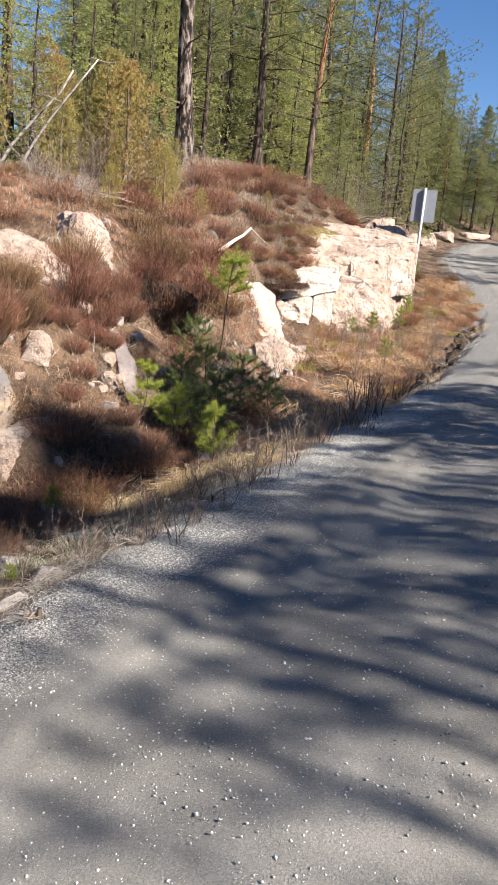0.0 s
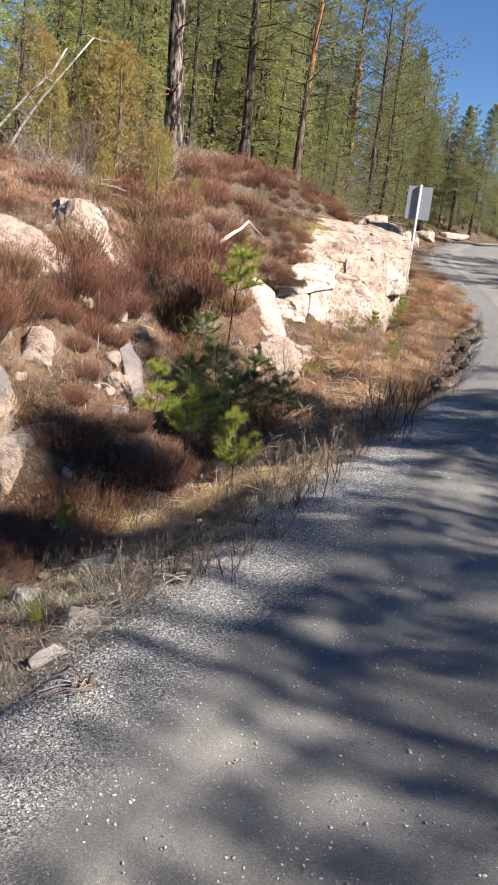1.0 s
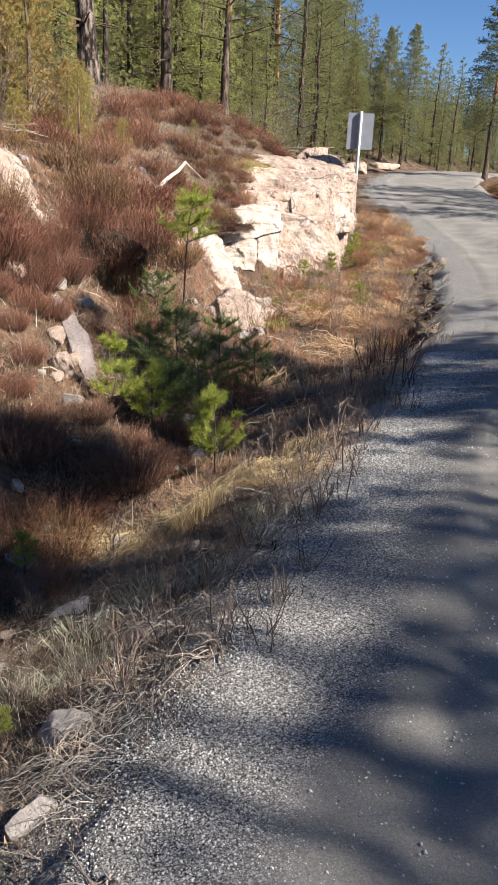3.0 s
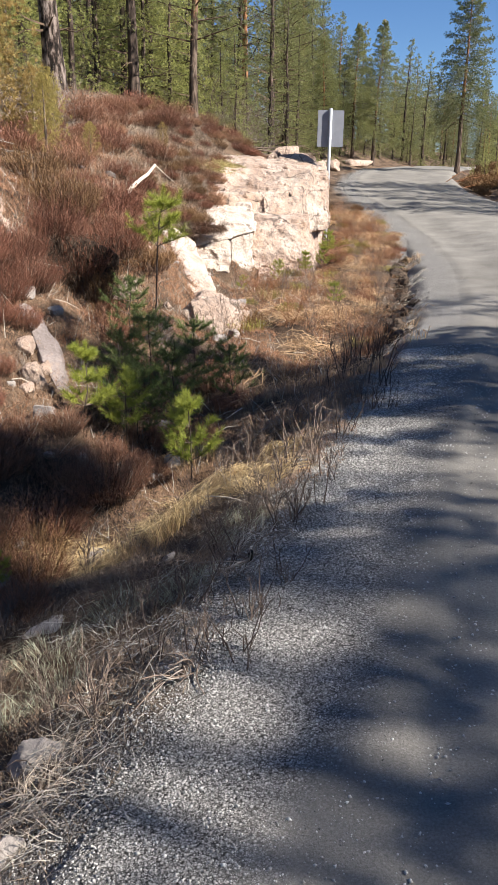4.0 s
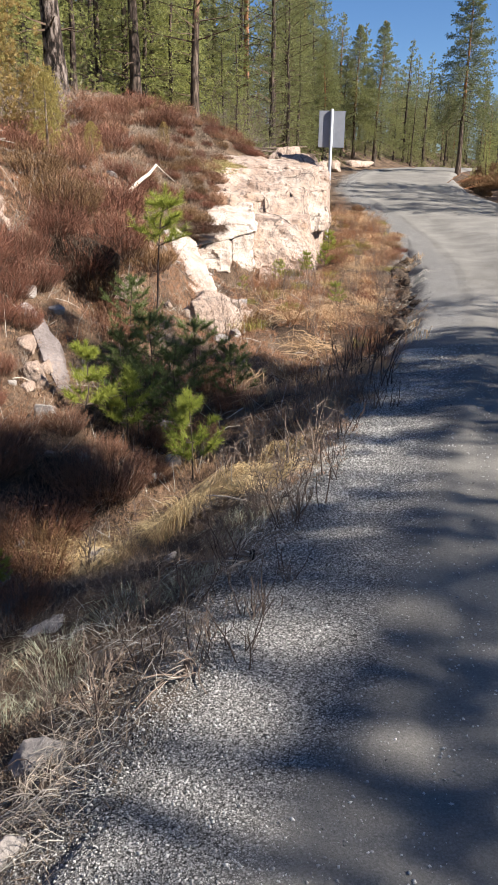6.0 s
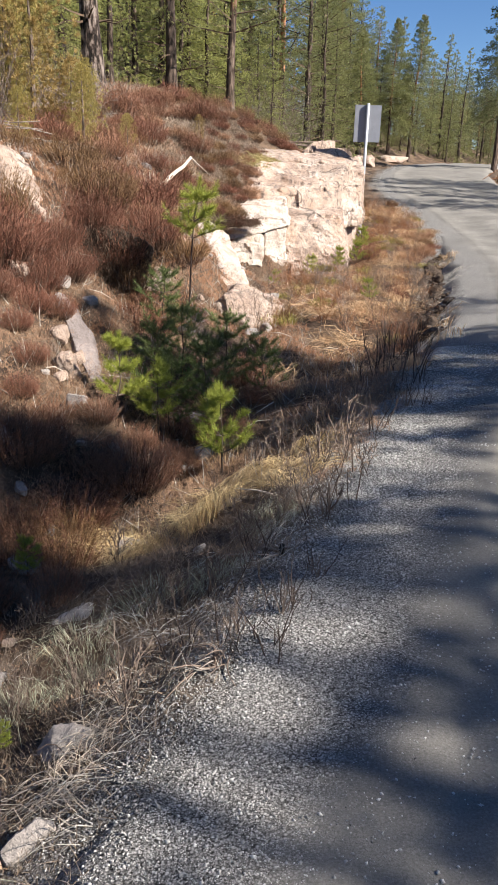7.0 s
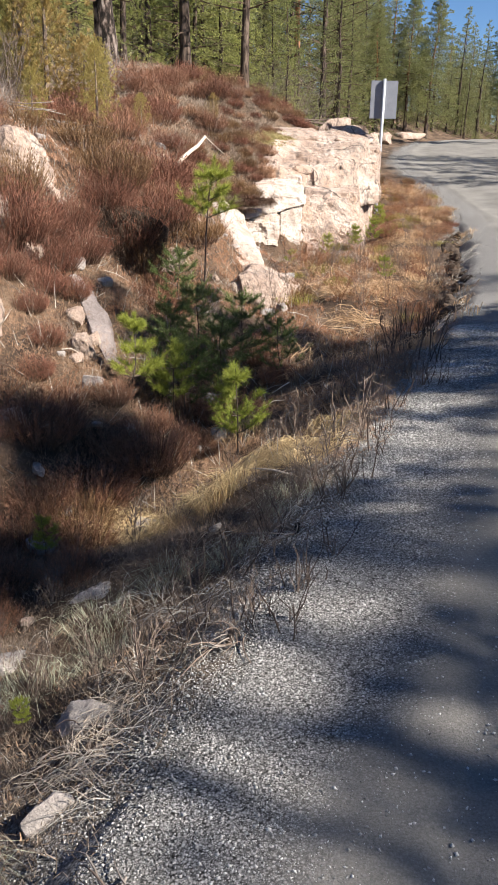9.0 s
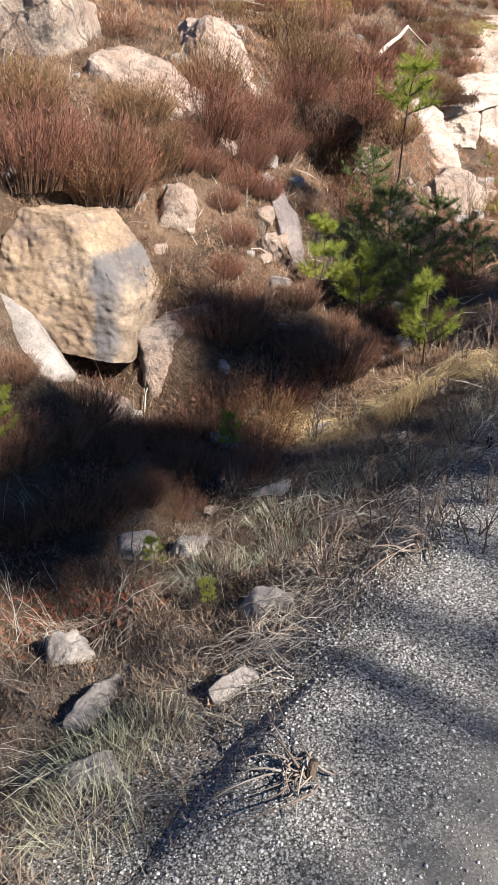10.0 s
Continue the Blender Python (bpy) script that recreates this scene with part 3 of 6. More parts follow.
outcrop = tagged(new("rock_outcrop"), "pink granite outcrop split into ledges beside the road", "rock")
part("bedrock", fractured("bedrock", ((-3.1, 14.4), (-2.0, 13.4), (-1.3, 13.95), (-0.2, 15.3), (0.4, 17.1), (0.45, 18.3), (-0.4, 19.4), (-3.0, 19.4)),
                          lambda d, x, y: 0.97 + ledges(outcrop_z(x, y) - 0.97, 0.5), M_ROCK, 22, 5, 0.04, 0.12, 0.16), outcrop)
for nm, low, high, mat, seed in (
    ("end_block", ((0.02, 16.2, 0.75), (0.53, 16.75, 0.86), (0.56, 17.9, 0.86), (-0.2, 17.9, 0.8)), ((0.0, 16.4, 1.62), (0.5, 16.95, 1.68), (0.52, 17.95, 2.12), (-0.2, 17.9, 2.14)), M_ROCK, 21),
    ("lower_block", ((-0.92, 13.82, 0.02), (0.33, 14.6, 0.0), (0.3, 15.8, 0.1), (-0.9, 15.2, 0.1)), ((-0.9, 14.1, 0.95), (0.1, 14.95, 1.06), (0.15, 15.9, 1.22), (-0.9, 15.3, 1.2)), M_ROCK, 12),
    ("pale_block", ((-1.2, 13.42, 0.02), (-0.8, 13.75, 0.0), (-0.85, 14.5, 0.1), (-1.3, 14.3, 0.1)), ((-1.2, 13.52, 0.78), (-0.8, 13.85, 0.92), (-0.85, 14.5, 0.95), (-1.3, 14.3, 0.9)), M_PALEROCK, 15),
    ("pale_block", ((-1.8, 12.75, 0.1), (-1.19, 13.24, 0.05), (-1.3, 14.1, 0.1), (-2.0, 13.7, 0.2)), ((-1.8, 12.98, 0.64), (-1.2, 13.42, 0.74), (-1.3, 14.1, 0.9), (-2.0, 13.7, 0.9)), M_PALEROCK, 17),
    ("cap_block", ((-1.8, 12.99, 0.63), (-0.82, 13.76, 0.89), (-0.8, 14.9, 1.0), (-2.0, 14.2, 0.9)), ((-1.6, 13.4, 0.95), (-0.88, 14.1, 1.1), (-0.95, 14.9, 1.38), (-1.9, 14.3, 1.3)), M_PALEROCK, 23),
    ("top_ledge", ((-1.5, 14.9, 1.2), (-0.35, 15.7, 1.2), (-0.3, 16.8, 1.3), (-1.7, 16.2, 1.4)), ((-1.42, 15.05, 1.5), (-0.3, 15.9, 1.58), (-0.3, 16.9, 1.9), (-1.7, 16.3, 1.9)), M_ROCK, 27),
    ("top_ledge", ((-1.9, 16.3, 1.6), (0.3, 17.1, 1.5), (0.4, 18.4, 1.6), (-1.9, 17.8, 1.6)), ((-1.85, 16.55, 2.2), (0.25, 17.35, 2.12), (0.3, 18.4, 2.2), (-1.9, 17.8, 2.36)), M_ROCK, 29),
    ("foot_stone", ((-0.75, 13.6, 0.0), (-0.1, 13.95, 0.0), (-0.15, 14.3, 0.0), (-0.8, 14.0, 0.0)), ((-0.7, 13.68, 0.22), (-0.15, 14.0, 0.2), (-0.2, 14.3, 0.3), (-0.75, 14.0, 0.3)), M_ROCK, 19),
):
    part(nm, hewn(nm, low, high, mat, seed, 12, 0.06), outcrop)


def rock(name, half, place, seed, label, mat=M_ROCK, cuts=7, fine=3, rough=0.09, flat=(), worn=0.06, under=None):
    ob = new(name, rock_mesh(name, half, seed, mat, cuts, fine, rough, flat, worn, under))
    ob.matrix_world = pose(*place)
    return tagged(ob, label, "rock")


def slab(p, q, wide, thick, seed, label, mat=M_ROCK, face=(0.6, -0.3, 0.75), cuts=3, worn=0.03, rough=0.1):
    """A plate of rock whose length runs from p to q, its broad side turned towards face."""
    p, q = Vector(p), Vector(q)
    d = (q - p).normalized()
    n = (Vector(face) - d * d.dot(Vector(face))).normalized()
    ob = rock("rock_slab", (wide, (q - p).length / 2, thick), (0, 0, 0), seed, label, mat, cuts, 3, rough, (), worn)
    ob.matrix_world = Matrix.Translation((p + q) / 2 - n * thick) @ Matrix((d.cross(n), d, n)).transposed().to_4x4()
    return ob


slab((-1.78, 11.2, 1.06), (-0.84, 9.5, 0.2), 0.36, 0.36, 31, "long tilted pale granite slab lying against the bank", M_PALEROCK, (0.75, -0.35, 0.55), 4, 0.0, 0.14)
slab((-1.7, 10.3, 0.78), (-1.0, 9.15, 0.16), 0.3, 0.26, 38, "split pale granite slab leaning on the bank", cuts=7, worn=0.0, rough=0.16)
rock("rock", (0.42, 0.42, 0.4), (-1.02, 8.95, -0.08, 8, 24, 10), 33, "angular pink granite rock at the foot of the bank", cuts=6, rough=0.12)
rock("boulder", (0.5, 0.36, 0.46), (-2.68, 3.86, 0.16, -7, 0, 6), 41, "large warm brown boulder with a flat face overhanging a hollow", M_BOULDER, 0, 5, 0.07,
     ((0.8, -0.05, 0.6, 0.76), (-0.9, -0.05, 0.43, 0.78), (0.05, -1, 0.1, 0.75), (0.1, 0, 1, 0.94), (0.75, -0.66, 0.1, 1.05)), 0.3, (-0.12, 0.05, -1, 0.34))
slab((-3.1, 3.26, 0.13), (-2.36, 3.12, -0.19), 0.24, 0.11, 43, "smooth pale rock slab under the boulder", M_STONE, (0.25, -0.75, 0.6), 3, 0.1)
slab((-2.6, 3.25, -0.33), (-2.05, 3.2, -0.42), 0.2, 0.09, 44, "flat pale rock below the boulder", M_ROCK, (0.2, -0.5, 0.9), 3, 0.1)
slab((-2.04, 4.02, 0.06), (-1.74, 3.74, -0.5), 0.27, 0.12, 48, "brown rock plate leaning beside the boulder", M_ROCK, (0.6, -0.6, 0.5), 7, 0.05, 0.2)
rock("rock", (0.55, 0.6, 0.38), (-3.3, 6.4, 0.98, 14, 26, 10), 47, "pale pink granite rock bulging from the bank", cuts=9, worn=0.12, rough=0.13)
rock("rock", (0.55, 0.5, 0.62), (-3.25, 7.55, 1.14, 6, -6, 15), 50, "pointed pale granite rock in the heather", cuts=2, rough=0.14, worn=0.0, flat=((0.75, -0.1, 0.65, 0.72), (-0.6, -0.3, 0.75, 0.8), (0.2, -0.9, 0.4, 0.85)))
rock("rock", (0.6, 0.5, 0.4), (-4.5, 6.3, 1.55, 0, 10, 0), 51, "weathered whitish granite rock at the top of the bank")
slab((-2.17, 6.3, 0.62), (-1.66, 5.58, 0.0), 0.14, 0.12, 53, "grey leaning rock plate on the bank", M_PLATE, (0.75, -0.55, 0.35), 9, 0.0, 0.22)


# ---- trees ----
def conifer(name, h, seed, kind, detail=1.0, base_clear=0.3, lean=0.0, coarse=1.0, bark=None, slim=1.0):
    """A tree as an Empty with trunk, limbs and crown. kind: pine, spruce or young."""
    r = np.random.default_rng(seed)
    root = new(name)
    rad = {"pine": 0.0135, "spruce": 0.012, "young": 0.011}[kind] * h + 0.02
    n = 12
    k = np.linspace(0, 1, n)
    bend = r.normal(0, 0.012 * h, (n, 2)).cumsum(0) * k[:, None] * 0.5
    path = np.stack((bend[:, 0] + lean * h * k, bend[:, 1], k * h - 0.15), -1)
    radii = rad * (1 - 0.93 * k) + 0.35 * rad * np.exp(-k * 28)
    v, f = tube(path, radii, 9)
    part("trunk", mesh_of("trunk", v, f, bark or M_DARKBARK, True), root)

    def stem(t):
        return np.array([np.interp(t, k, path[:, c]) for c in range(3)])

    limbs, tufts, ways = [], [], []
    count = int({"pine": 40, "spruce": 58, "young": 46}[kind] * (0.6 + 0.4 * detail))
    for i in range(count):
        u = (i + r.uniform(0, 1)) / count
        t = base_clear + (0.985 - base_clear) * u
        a = i * 2.39996 + r.normal(0, 0.35)
        if kind == "pine":
            reach = h * 0.25 * (1.1 - u) ** 0.75 * r.uniform(0.55, 1.25) * (0.7 + 0.5 * math.sin(math.pi * u))
            up = 0.12 + 0.5 * u
        else:
            reach = h * (0.24 if kind == "young" else 0.23) * (1.02 - u) ** 0.8 * r.uniform(0.7, 1.2)
            up = -0.22 + 0.75 * u
        reach *= slim
        p0 = stem(t)
        d = np.array((math.cos(a), math.sin(a), up))
        q = np.linspace(0, 1, 5)[:, None]
        sag = (-0.25 if kind != "pine" else 0.12) * reach * (q ** 2) * (1 - u)
        pts = p0 + d * reach * q + np.array((0, 0, 1.0)) * sag + r.normal(0, 0.02 * reach, (5, 3)) * q
        limbs.append(tube(pts[::2], np.linspace(0.2, 0.03, 3) * rad * (1.05 - 0.75 * u), 3))
        m = max(3, int(28 * detail * (0.35 + reach / (h * 0.17))))
        w = r.uniform(0.08, 1.05, m) ** (0.9 if kind == "pine" else 0.8)
        side = unit(np.cross(d, (0, 0, 1.0)))
        spread = reach * (0.22 if kind == "pine" else 0.22) * np.minimum(1, 1.4 - w)
        off = side[None] * (np.clip(r.normal(0, 1, m), -1.5, 1.5) * spread)[:, None] + r.normal(0, 0.03 * reach + 0.03, (m, 3))
        at = np.stack([np.interp(w, q[:, 0], pts[:, c]) for c in range(3)], -1) + off
        tufts.append(at)
        ways.append(d[None] * 0.8 + off / (reach * 0.3 + 0.05) + np.array((0, 0, 0.5 if kind == "pine" else -0.05)))
    for i in range(int(14 * detail) if kind == "pine" else 6):      # dead lower twigs
        t = r.uniform(0.06, base_clear + 0.1)
        a = r.uniform(0, 6.28)
        p0 = stem(t)
        ln = h * r.uniform(0.03, 0.1)
        d = np.array((math.cos(a), math.sin(a), r.uniform(-0.3, 0.3)))
        pts = p0 + d * ln * np.linspace(0, 1, 4)[:, None] + r.normal(0, 0.05 * ln, (4, 3)) * np.linspace(0, 1, 4)[:, None]
        limbs.append(tube(pts, np.linspace(0.14, 0.03, 4) * rad, 3))
    v, f = joined(limbs)
    tagged(part("branchwork", mesh_of("branchwork", v, f, M_LIMB), root), kind="stuff")
    at, way = np.concatenate(tufts), np.concatenate(ways)
    ln = {"pine": 0.15, "spruce": 0.17, "young": 0.13}[kind] * (0.6 + 0.04 * h) * coarse
    tri = blades(at, way, 16, ln * 0.9, ln * (0.07 if 0.5 < coarse < 0.78 else 0.065), 0.62 if kind == "pine" else 0.5, r, 0.0 if kind == "pine" else 0.12)
    part("crown", mesh_tris("crown", tri, {"pine": M_PINE, "spruce": M_SPRUCE, "young": M_BRIGHT}[kind]), root)
    return root


pines = [conifer("pine_tree", 12, 101 + i, "pine", 1.0, (0.34, 0.2, 0.4)[i], 0.0, 0.75, M_BARK if i == 0 else None) for i in range(3)]
spruces = [conifer("spruce_tree", 10, 201 + i, "spruce", 1.0, (0.05, 0.12, 0.2)[i], 0.0, 0.75) for i in range(3)]
far_pines = [conifer("pine_tree", 12, 121 + i, "pine", 1.5, (0.26, 0.16, 0.22)[i], 0.0, 0.7, M_SCOTS) for i in range(3)]
far_spruces = [conifer("spruce_tree", 10, 221 + i, "spruce", 1.1, (0.05, 0.12, 0.1)[i], 0.0, 0.75) for i in range(3)]
thin_pines = [conifer("pine_tree", 10, 141 + i, "pine", 0.32, (0.2, 0.3)[i], 0.0, 1.0) for i in range(2)]
tall_pines = [conifer("pine_tree", 12, 151 + i, "pine", 0.42, 0.82, 0.0, 1.0, None, 0.22) for i in range(2)]
dense_pines = [conifer("pine_tree", 9, 161 + i, "spruce", 3.0, (0.2, 0.28)[i], 0.0, 0.6, M_SCOTS) for i in range(2)]
crest_pines = [conifer("pine_tree", 12, 171 + i, "pine", 0.55, 0.955, 0.0, 1.0, None, 0.15) for i in range(2)]
youngs = [conifer("young_spruce", 4.5, 301 + i, "young", 1.3, 0.04, 0.0, 0.6) for i in range(2)]
for t in pines + far_pines + thin_pines + tall_pines + dense_pines + crest_pines:
    tagged(t, "tall pine with a dark furrowed trunk and green crown", "tree", "forest trees")
for t in spruces + far_spruces:
    tagged(t, "dark green spruce in the forest edge", "tree", "forest trees")
for t in youngs:
    tagged(t, "young light green spruce in the forest edge", "tree", "forest trees")

used = set()


def plant(stock, i, x, y, turn, size, tilt=0.0):
    src = stock[i % len(stock)]
    m = pose(x, y, float(ground_z(x, y)), 0, tilt, turn)
    if src in used:
        src = copy_thing(src, m)
    used.add(src)
    src.matrix_world = m
    src.scale = (size,) * 3
    return src


# those that stand out: x, y, turn, size
for i, (x, y, turn, size) in enumerate(((-5.05, 16.7, 20, 1.15), (-1.3, 29, 40, 0.75), (-1.0, 33, 10, 0.8),
                                        (2.5, 50, 160, 0.82), (3.75, 50.5, 10, 0.9), (-0.6, 49, 300, 1.05), (0.7, 44, 200, 0.7))):
    plant(pines if y < 40 else dense_pines, i, x, y, turn, size, -3 if i == 0 else 0)
plant(dense_pines, 1, 7.35, 42, 70, 1.0)
plant([conifer("pine_tree", 9, 181, "pine", 1.0, 0.3, -0.01, 0.8)], 0, -4.62, 22.2, 40, 1.1)
plant([conifer("pine_tree", 9, 182, "pine", 0.9, 0.26, 0.0, 0.8, M_SCOTS)], 0, -3.02, 22.0, 200, 0.9)
for ob in [o for o in bpy.data.objects if o.name.startswith("pine_tree") and not o.parent and "label" not in o]:
    tagged(ob, "slender pine with a bare dark trunk at the forest edge", "tree", "forest trees")
for i, (x, y, size) in enumerate(((0.6, 50, 0.9), (-1.3, 50, 0.88), (6.5, 60, 0.82), (7.9, 60, 0.76), (-1.6, 36, 0.85), (9.6, 61, 0.62), (0.0, 47, 0.84), (1.5, 54, 0.8), (4.6, 57, 0.72), (3.2, 58, 0.8), (0.8, 46, 0.6))):
    plant(far_spruces, i, x, y, 60 * i, size)
for i, (x, y, size) in enumerate(((-4.6, 24.6, 1.2), (-6.3, 18.5, 1.15), (-6.6, 14.6, 1.0), (-3.4, 24.5, 0.85), (-5.2, 25, 1.1), (-7.6, 16, 1.2), (-6.2, 11.6, 0.8), (-4.9, 25.6, 1.4), (-7.4, 13.0, 1.3), (-8.6, 14.2, 1.4), (-9.6, 16.5, 1.6), (-6.9, 18.5, 1.5), (-5.3, 24.0, 1.6), (-8.2, 19.5, 1.7), (-5.9, 23.4, 1.5), (-3.7, 25.8, 1.2), (-6.6, 21.6, 1.5), (-4.1, 24.6, 1.2), (-2.6, 25.6, 0.8), (-2.2, 25.2, 0.9), (-6.4, 17.6, 1.0), (-1.9, 22.0, 0.5))):
    plant(youngs, i, x, y, 77 * i, size)
for i, (x, y, size) in enumerate(((7.9, 38, 0.3), (8.3, 40, 0.36), (8.6, 42.5, 0.5), (9.6, 46.5, 0.6), (7.6, 39.5, 0.24), (8.0, 36, 0.25), (11.4, 52, 0.8), (12.4, 54, 0.9))):
    plant(youngs, i, x, y, 47 * i, size)
r = np.random.default_rng(11)
n = 0
while n < 122:
    y = r.uniform(16, 80)
    x = -0.5 * (y - 2) + r.uniform(0, 1) * (0.5 * (y - 2) + 0.36 * (y + 4))
    s = x - float(road_left(y))
    if -1.8 < s < WIDE + 1.6 or (y > 45 and x < -0.2 * y) or (x > -5.4 and y < 23) or (x > -3.4 and y < 25) or (s > 0 and y < 34):
        continue
    size = r.uniform(0.65, 1.1)
    lim = 1.4 + y * np.interp(x / y, (-0.06, -0.01, 0.05, 0.08, 0.11, 0.14, 0.2), (0.4, 0.23, 0.17, 0.165, 0.145, 0.13, 0.1))
    size = min(size, (lim - float(ground_z(x, y))) / 12)           # lower growth along the road
    if size < 0.3:
        continue
    k = r.uniform()
    plant((far_pines if y > 27 else pines) if k < 0.22 else (far_spruces if y > 27 else spruces) if k < 0.72 or y > 34 else youngs, n, x, y, r.uniform(0, 360), size)
    n += 1
for i in range(56):                                                # low wood behind the road's bend
    y = r.uniform(58, 92)
    x = y * r.uniform(0.06, 0.33)
    if y < 72 and -1.8 < x - float(road_left(y)) < WIDE + 1.6:
        continue
    lim = 1.4 + y * np.interp(x / y, (0.06, 0.14, 0.2, 0.28), (0.14, 0.125, 0.125, 0.14))
    plant(far_spruces if i % 2 else far_pines, i, x, y, r.uniform(0, 360), (lim - float(ground_z(x, y))) / (10 if i % 2 else 12) * r.uniform(0.8, 1))
for i in range(26):                                                # thicket beyond the crest
    y = r.uniform(74, 96)
    x = y * (0.09 + 0.21 * (i + r.uniform()) / 26)
    plant(far_spruces, i, x, y, r.uniform(0, 360), r.uniform(0.65, 0.9))
for i in range(30):                                                # deeper in the wood
    y = r.uniform(30, 46)
    plant(far_spruces, i, y * r.uniform(-0.5, -0.12), y, r.uniform(0, 360), r.uniform(0.9, 1.3))
# the wood on the other side of the road that shades it
for i, (x, y, size) in enumerate(((8.0, 0.1, 0.72), (8.0, 1.5, 0.7), (8.0, 2.2, 0.78), (8.0, 3.1, 0.94), (8.0, 2.7, 0.92), (8.2, 4.1, 0.9), (7.6, 5.2, 0.62), (11.6, 3.5, 1.0), (8.0, -0.72, 0.69), (8.1, -1.05, 0.69))):
    plant(far_spruces, i, x, y, 50 * i, size)
for i, (x, y, size) in enumerate(((15.2, -2.9, 1.18), (15.0, 0.1, 1.18), (15.0, 0.85, 1.2), (15.0, 1.5, 1.17))):
    plant(tall_pines, i, x, y, 70 * i, size)
for i, (x, y, size) in enumerate(((14.8, -1.75, 1.21), (15.0, -1.98, 1.22), (15.0, -3.05, 1.205), (15.0, -3.55, 1.2), (15.0, -3.95, 1.2))):
    plant(crest_pines, i, x, y, 70 * i, size)
for i, (x, y, size) in enumerate(((8.6, -1.1, 0.7), (9.4, -2.25, 0.98), (12.4, -3.0, 1.1), (8.6, 0.4, 0.75), (9.6, -2.9, 0.9), (9.6, -2.55, 0.84))):
    plant(thin_pines, i, x, y, 80 * i, size)
for i, (x, y, size) in enumerate(((12.3, -0.2, 0.8), (10.0, -5.0, 0.9), (9.2, -7.0, 0.8), (12.0, 5.5, 0.8), (9.5, -9, 0.9))):
    plant(far_pines, i, x, y, 80 * i, size)
for i, (x, y, size) in enumerate(((10.5, 26.0, 0.9), (11.5, 27.4, 1.0), (11.0, 29.2, 0.9), (12.4, 24.5, 0.9), (9.6, 22.6, 0.9), (9.9, 23.6, 1.0), (10.2, 30.4, 1.0), (10.4, 31.2, 0.9))):
    plant(far_spruces, i, x, y, 80 * i, size)


# ---- sign ----
def box(bm, x0, y0, z0, x1, y1, z1):
    m = Matrix.Translation(((x0 + x1) / 2, (y0 + y1) / 2, (z0 + z1) / 2)) @ Matrix.Diagonal((x1 - x0, y1 - y0, z1 - z0, 1))
    return bmesh.ops.create_cube(bm, size=1, matrix=m)["verts"]


def bm_mesh(name, bm, mat, bevel=0.0):
    if bevel:
        bmesh.ops.bevel(bm, geom=bm.edges[:], offset=bevel, segments=2, affect="EDGES")
    me = bpy.data.meshes.new(name)
    bm.to_mesh(me)
    bm.free()
    me.materials.append(mat)
    return me


sign = tagged(new("road_sign"), "road sign seen from its bare grey back on a steel post", "sign")
sign.matrix_world = pose(0.51, 18.0, 0.6, 0, 0, 4)
v, f = tube([(0, 0, 0), (0, 0, 1.4), (0, 0, 2.7)], (0.035, 0.035, 0.035), 12)
part("post", mesh_of("post", v, f, M_STEEL, True), sign, "pale galvanised steel post")
bm = bmesh.new()
box(bm, -0.27, 0.042, 1.93, 0.29, 0.056, 2.67)
plate = part("plate", bm_mesh("plate", bm, M_SIGNBACK, 0.004), sign, "grey aluminium plate")
for z in (2.1, 2.48):
    bm = bmesh.new()
    box(bm, -0.045, 0.01, z, 0.045, 0.0415, z + 0.025)
    part("clamp", bm_mesh("clamp", bm, M_STEEL, 0.004), sign)


# ---- plants on the bank ----
def stuff(name, tri, mat, label):
    return tagged(new(name, mesh_tris(name, tri, mat)), label, name.replace("_", " "), kind="stuff")


def arcs(at, lean, length, width, droop, r):
    """Grass blades in two pieces that bend over: lean is each blade's way along the ground."""
    n = len(at)
    ln = length * r.uniform(0.6, 1.3, (n, 1))
    mid = at + np.concatenate((lean[:, :2] * 0.25, np.full((n, 1), 0.62)), 1) * ln * np.array((1, 1, 1 - 0.5 * droop))
    tip = at + np.concatenate((lean[:, :2] * 0.75, np.full((n, 1), 0.85 - 1.0 * droop)), 1) * ln
    side = unit(np.cross(np.concatenate((lean[:, :2], np.full((n, 1), 0.3)), 1), r.normal(0, 1, (n, 3)))) * width * r.uniform(0.7, 1.3, (n, 1))
    return np.concatenate((np.stack((at - side, at + side, mid + side * 0.8), 1), np.stack((at - side, mid + side * 0.8, mid - side * 0.8), 1),
                           np.stack((mid - side * 0.8, mid + side * 0.8, tip), 1)))


def surface_z(x, y):
    s = x - road_left(y)
    rut = -0.03 * np.exp(-((s - 1.0) / 0.3) ** 2) + 0.012 * np.exp(-((s - 0.55) / 0.12) ** 2)
    top = road_z(x, y) + rut + 0.012 * rumple(x, y, ((2.1, 1, 0.3), (6.0, 0.5, 1.3))) - np.interp(y, (6, 8), (0.6, 0.7)) * np.maximum(-s - 0.05, 0)
    return np.maximum(top, ground_z(x, y))


def on_ground(xy):
    return np.concatenate((xy, surface_z(xy[:, 0], xy[:, 1])[:, None]), 1)


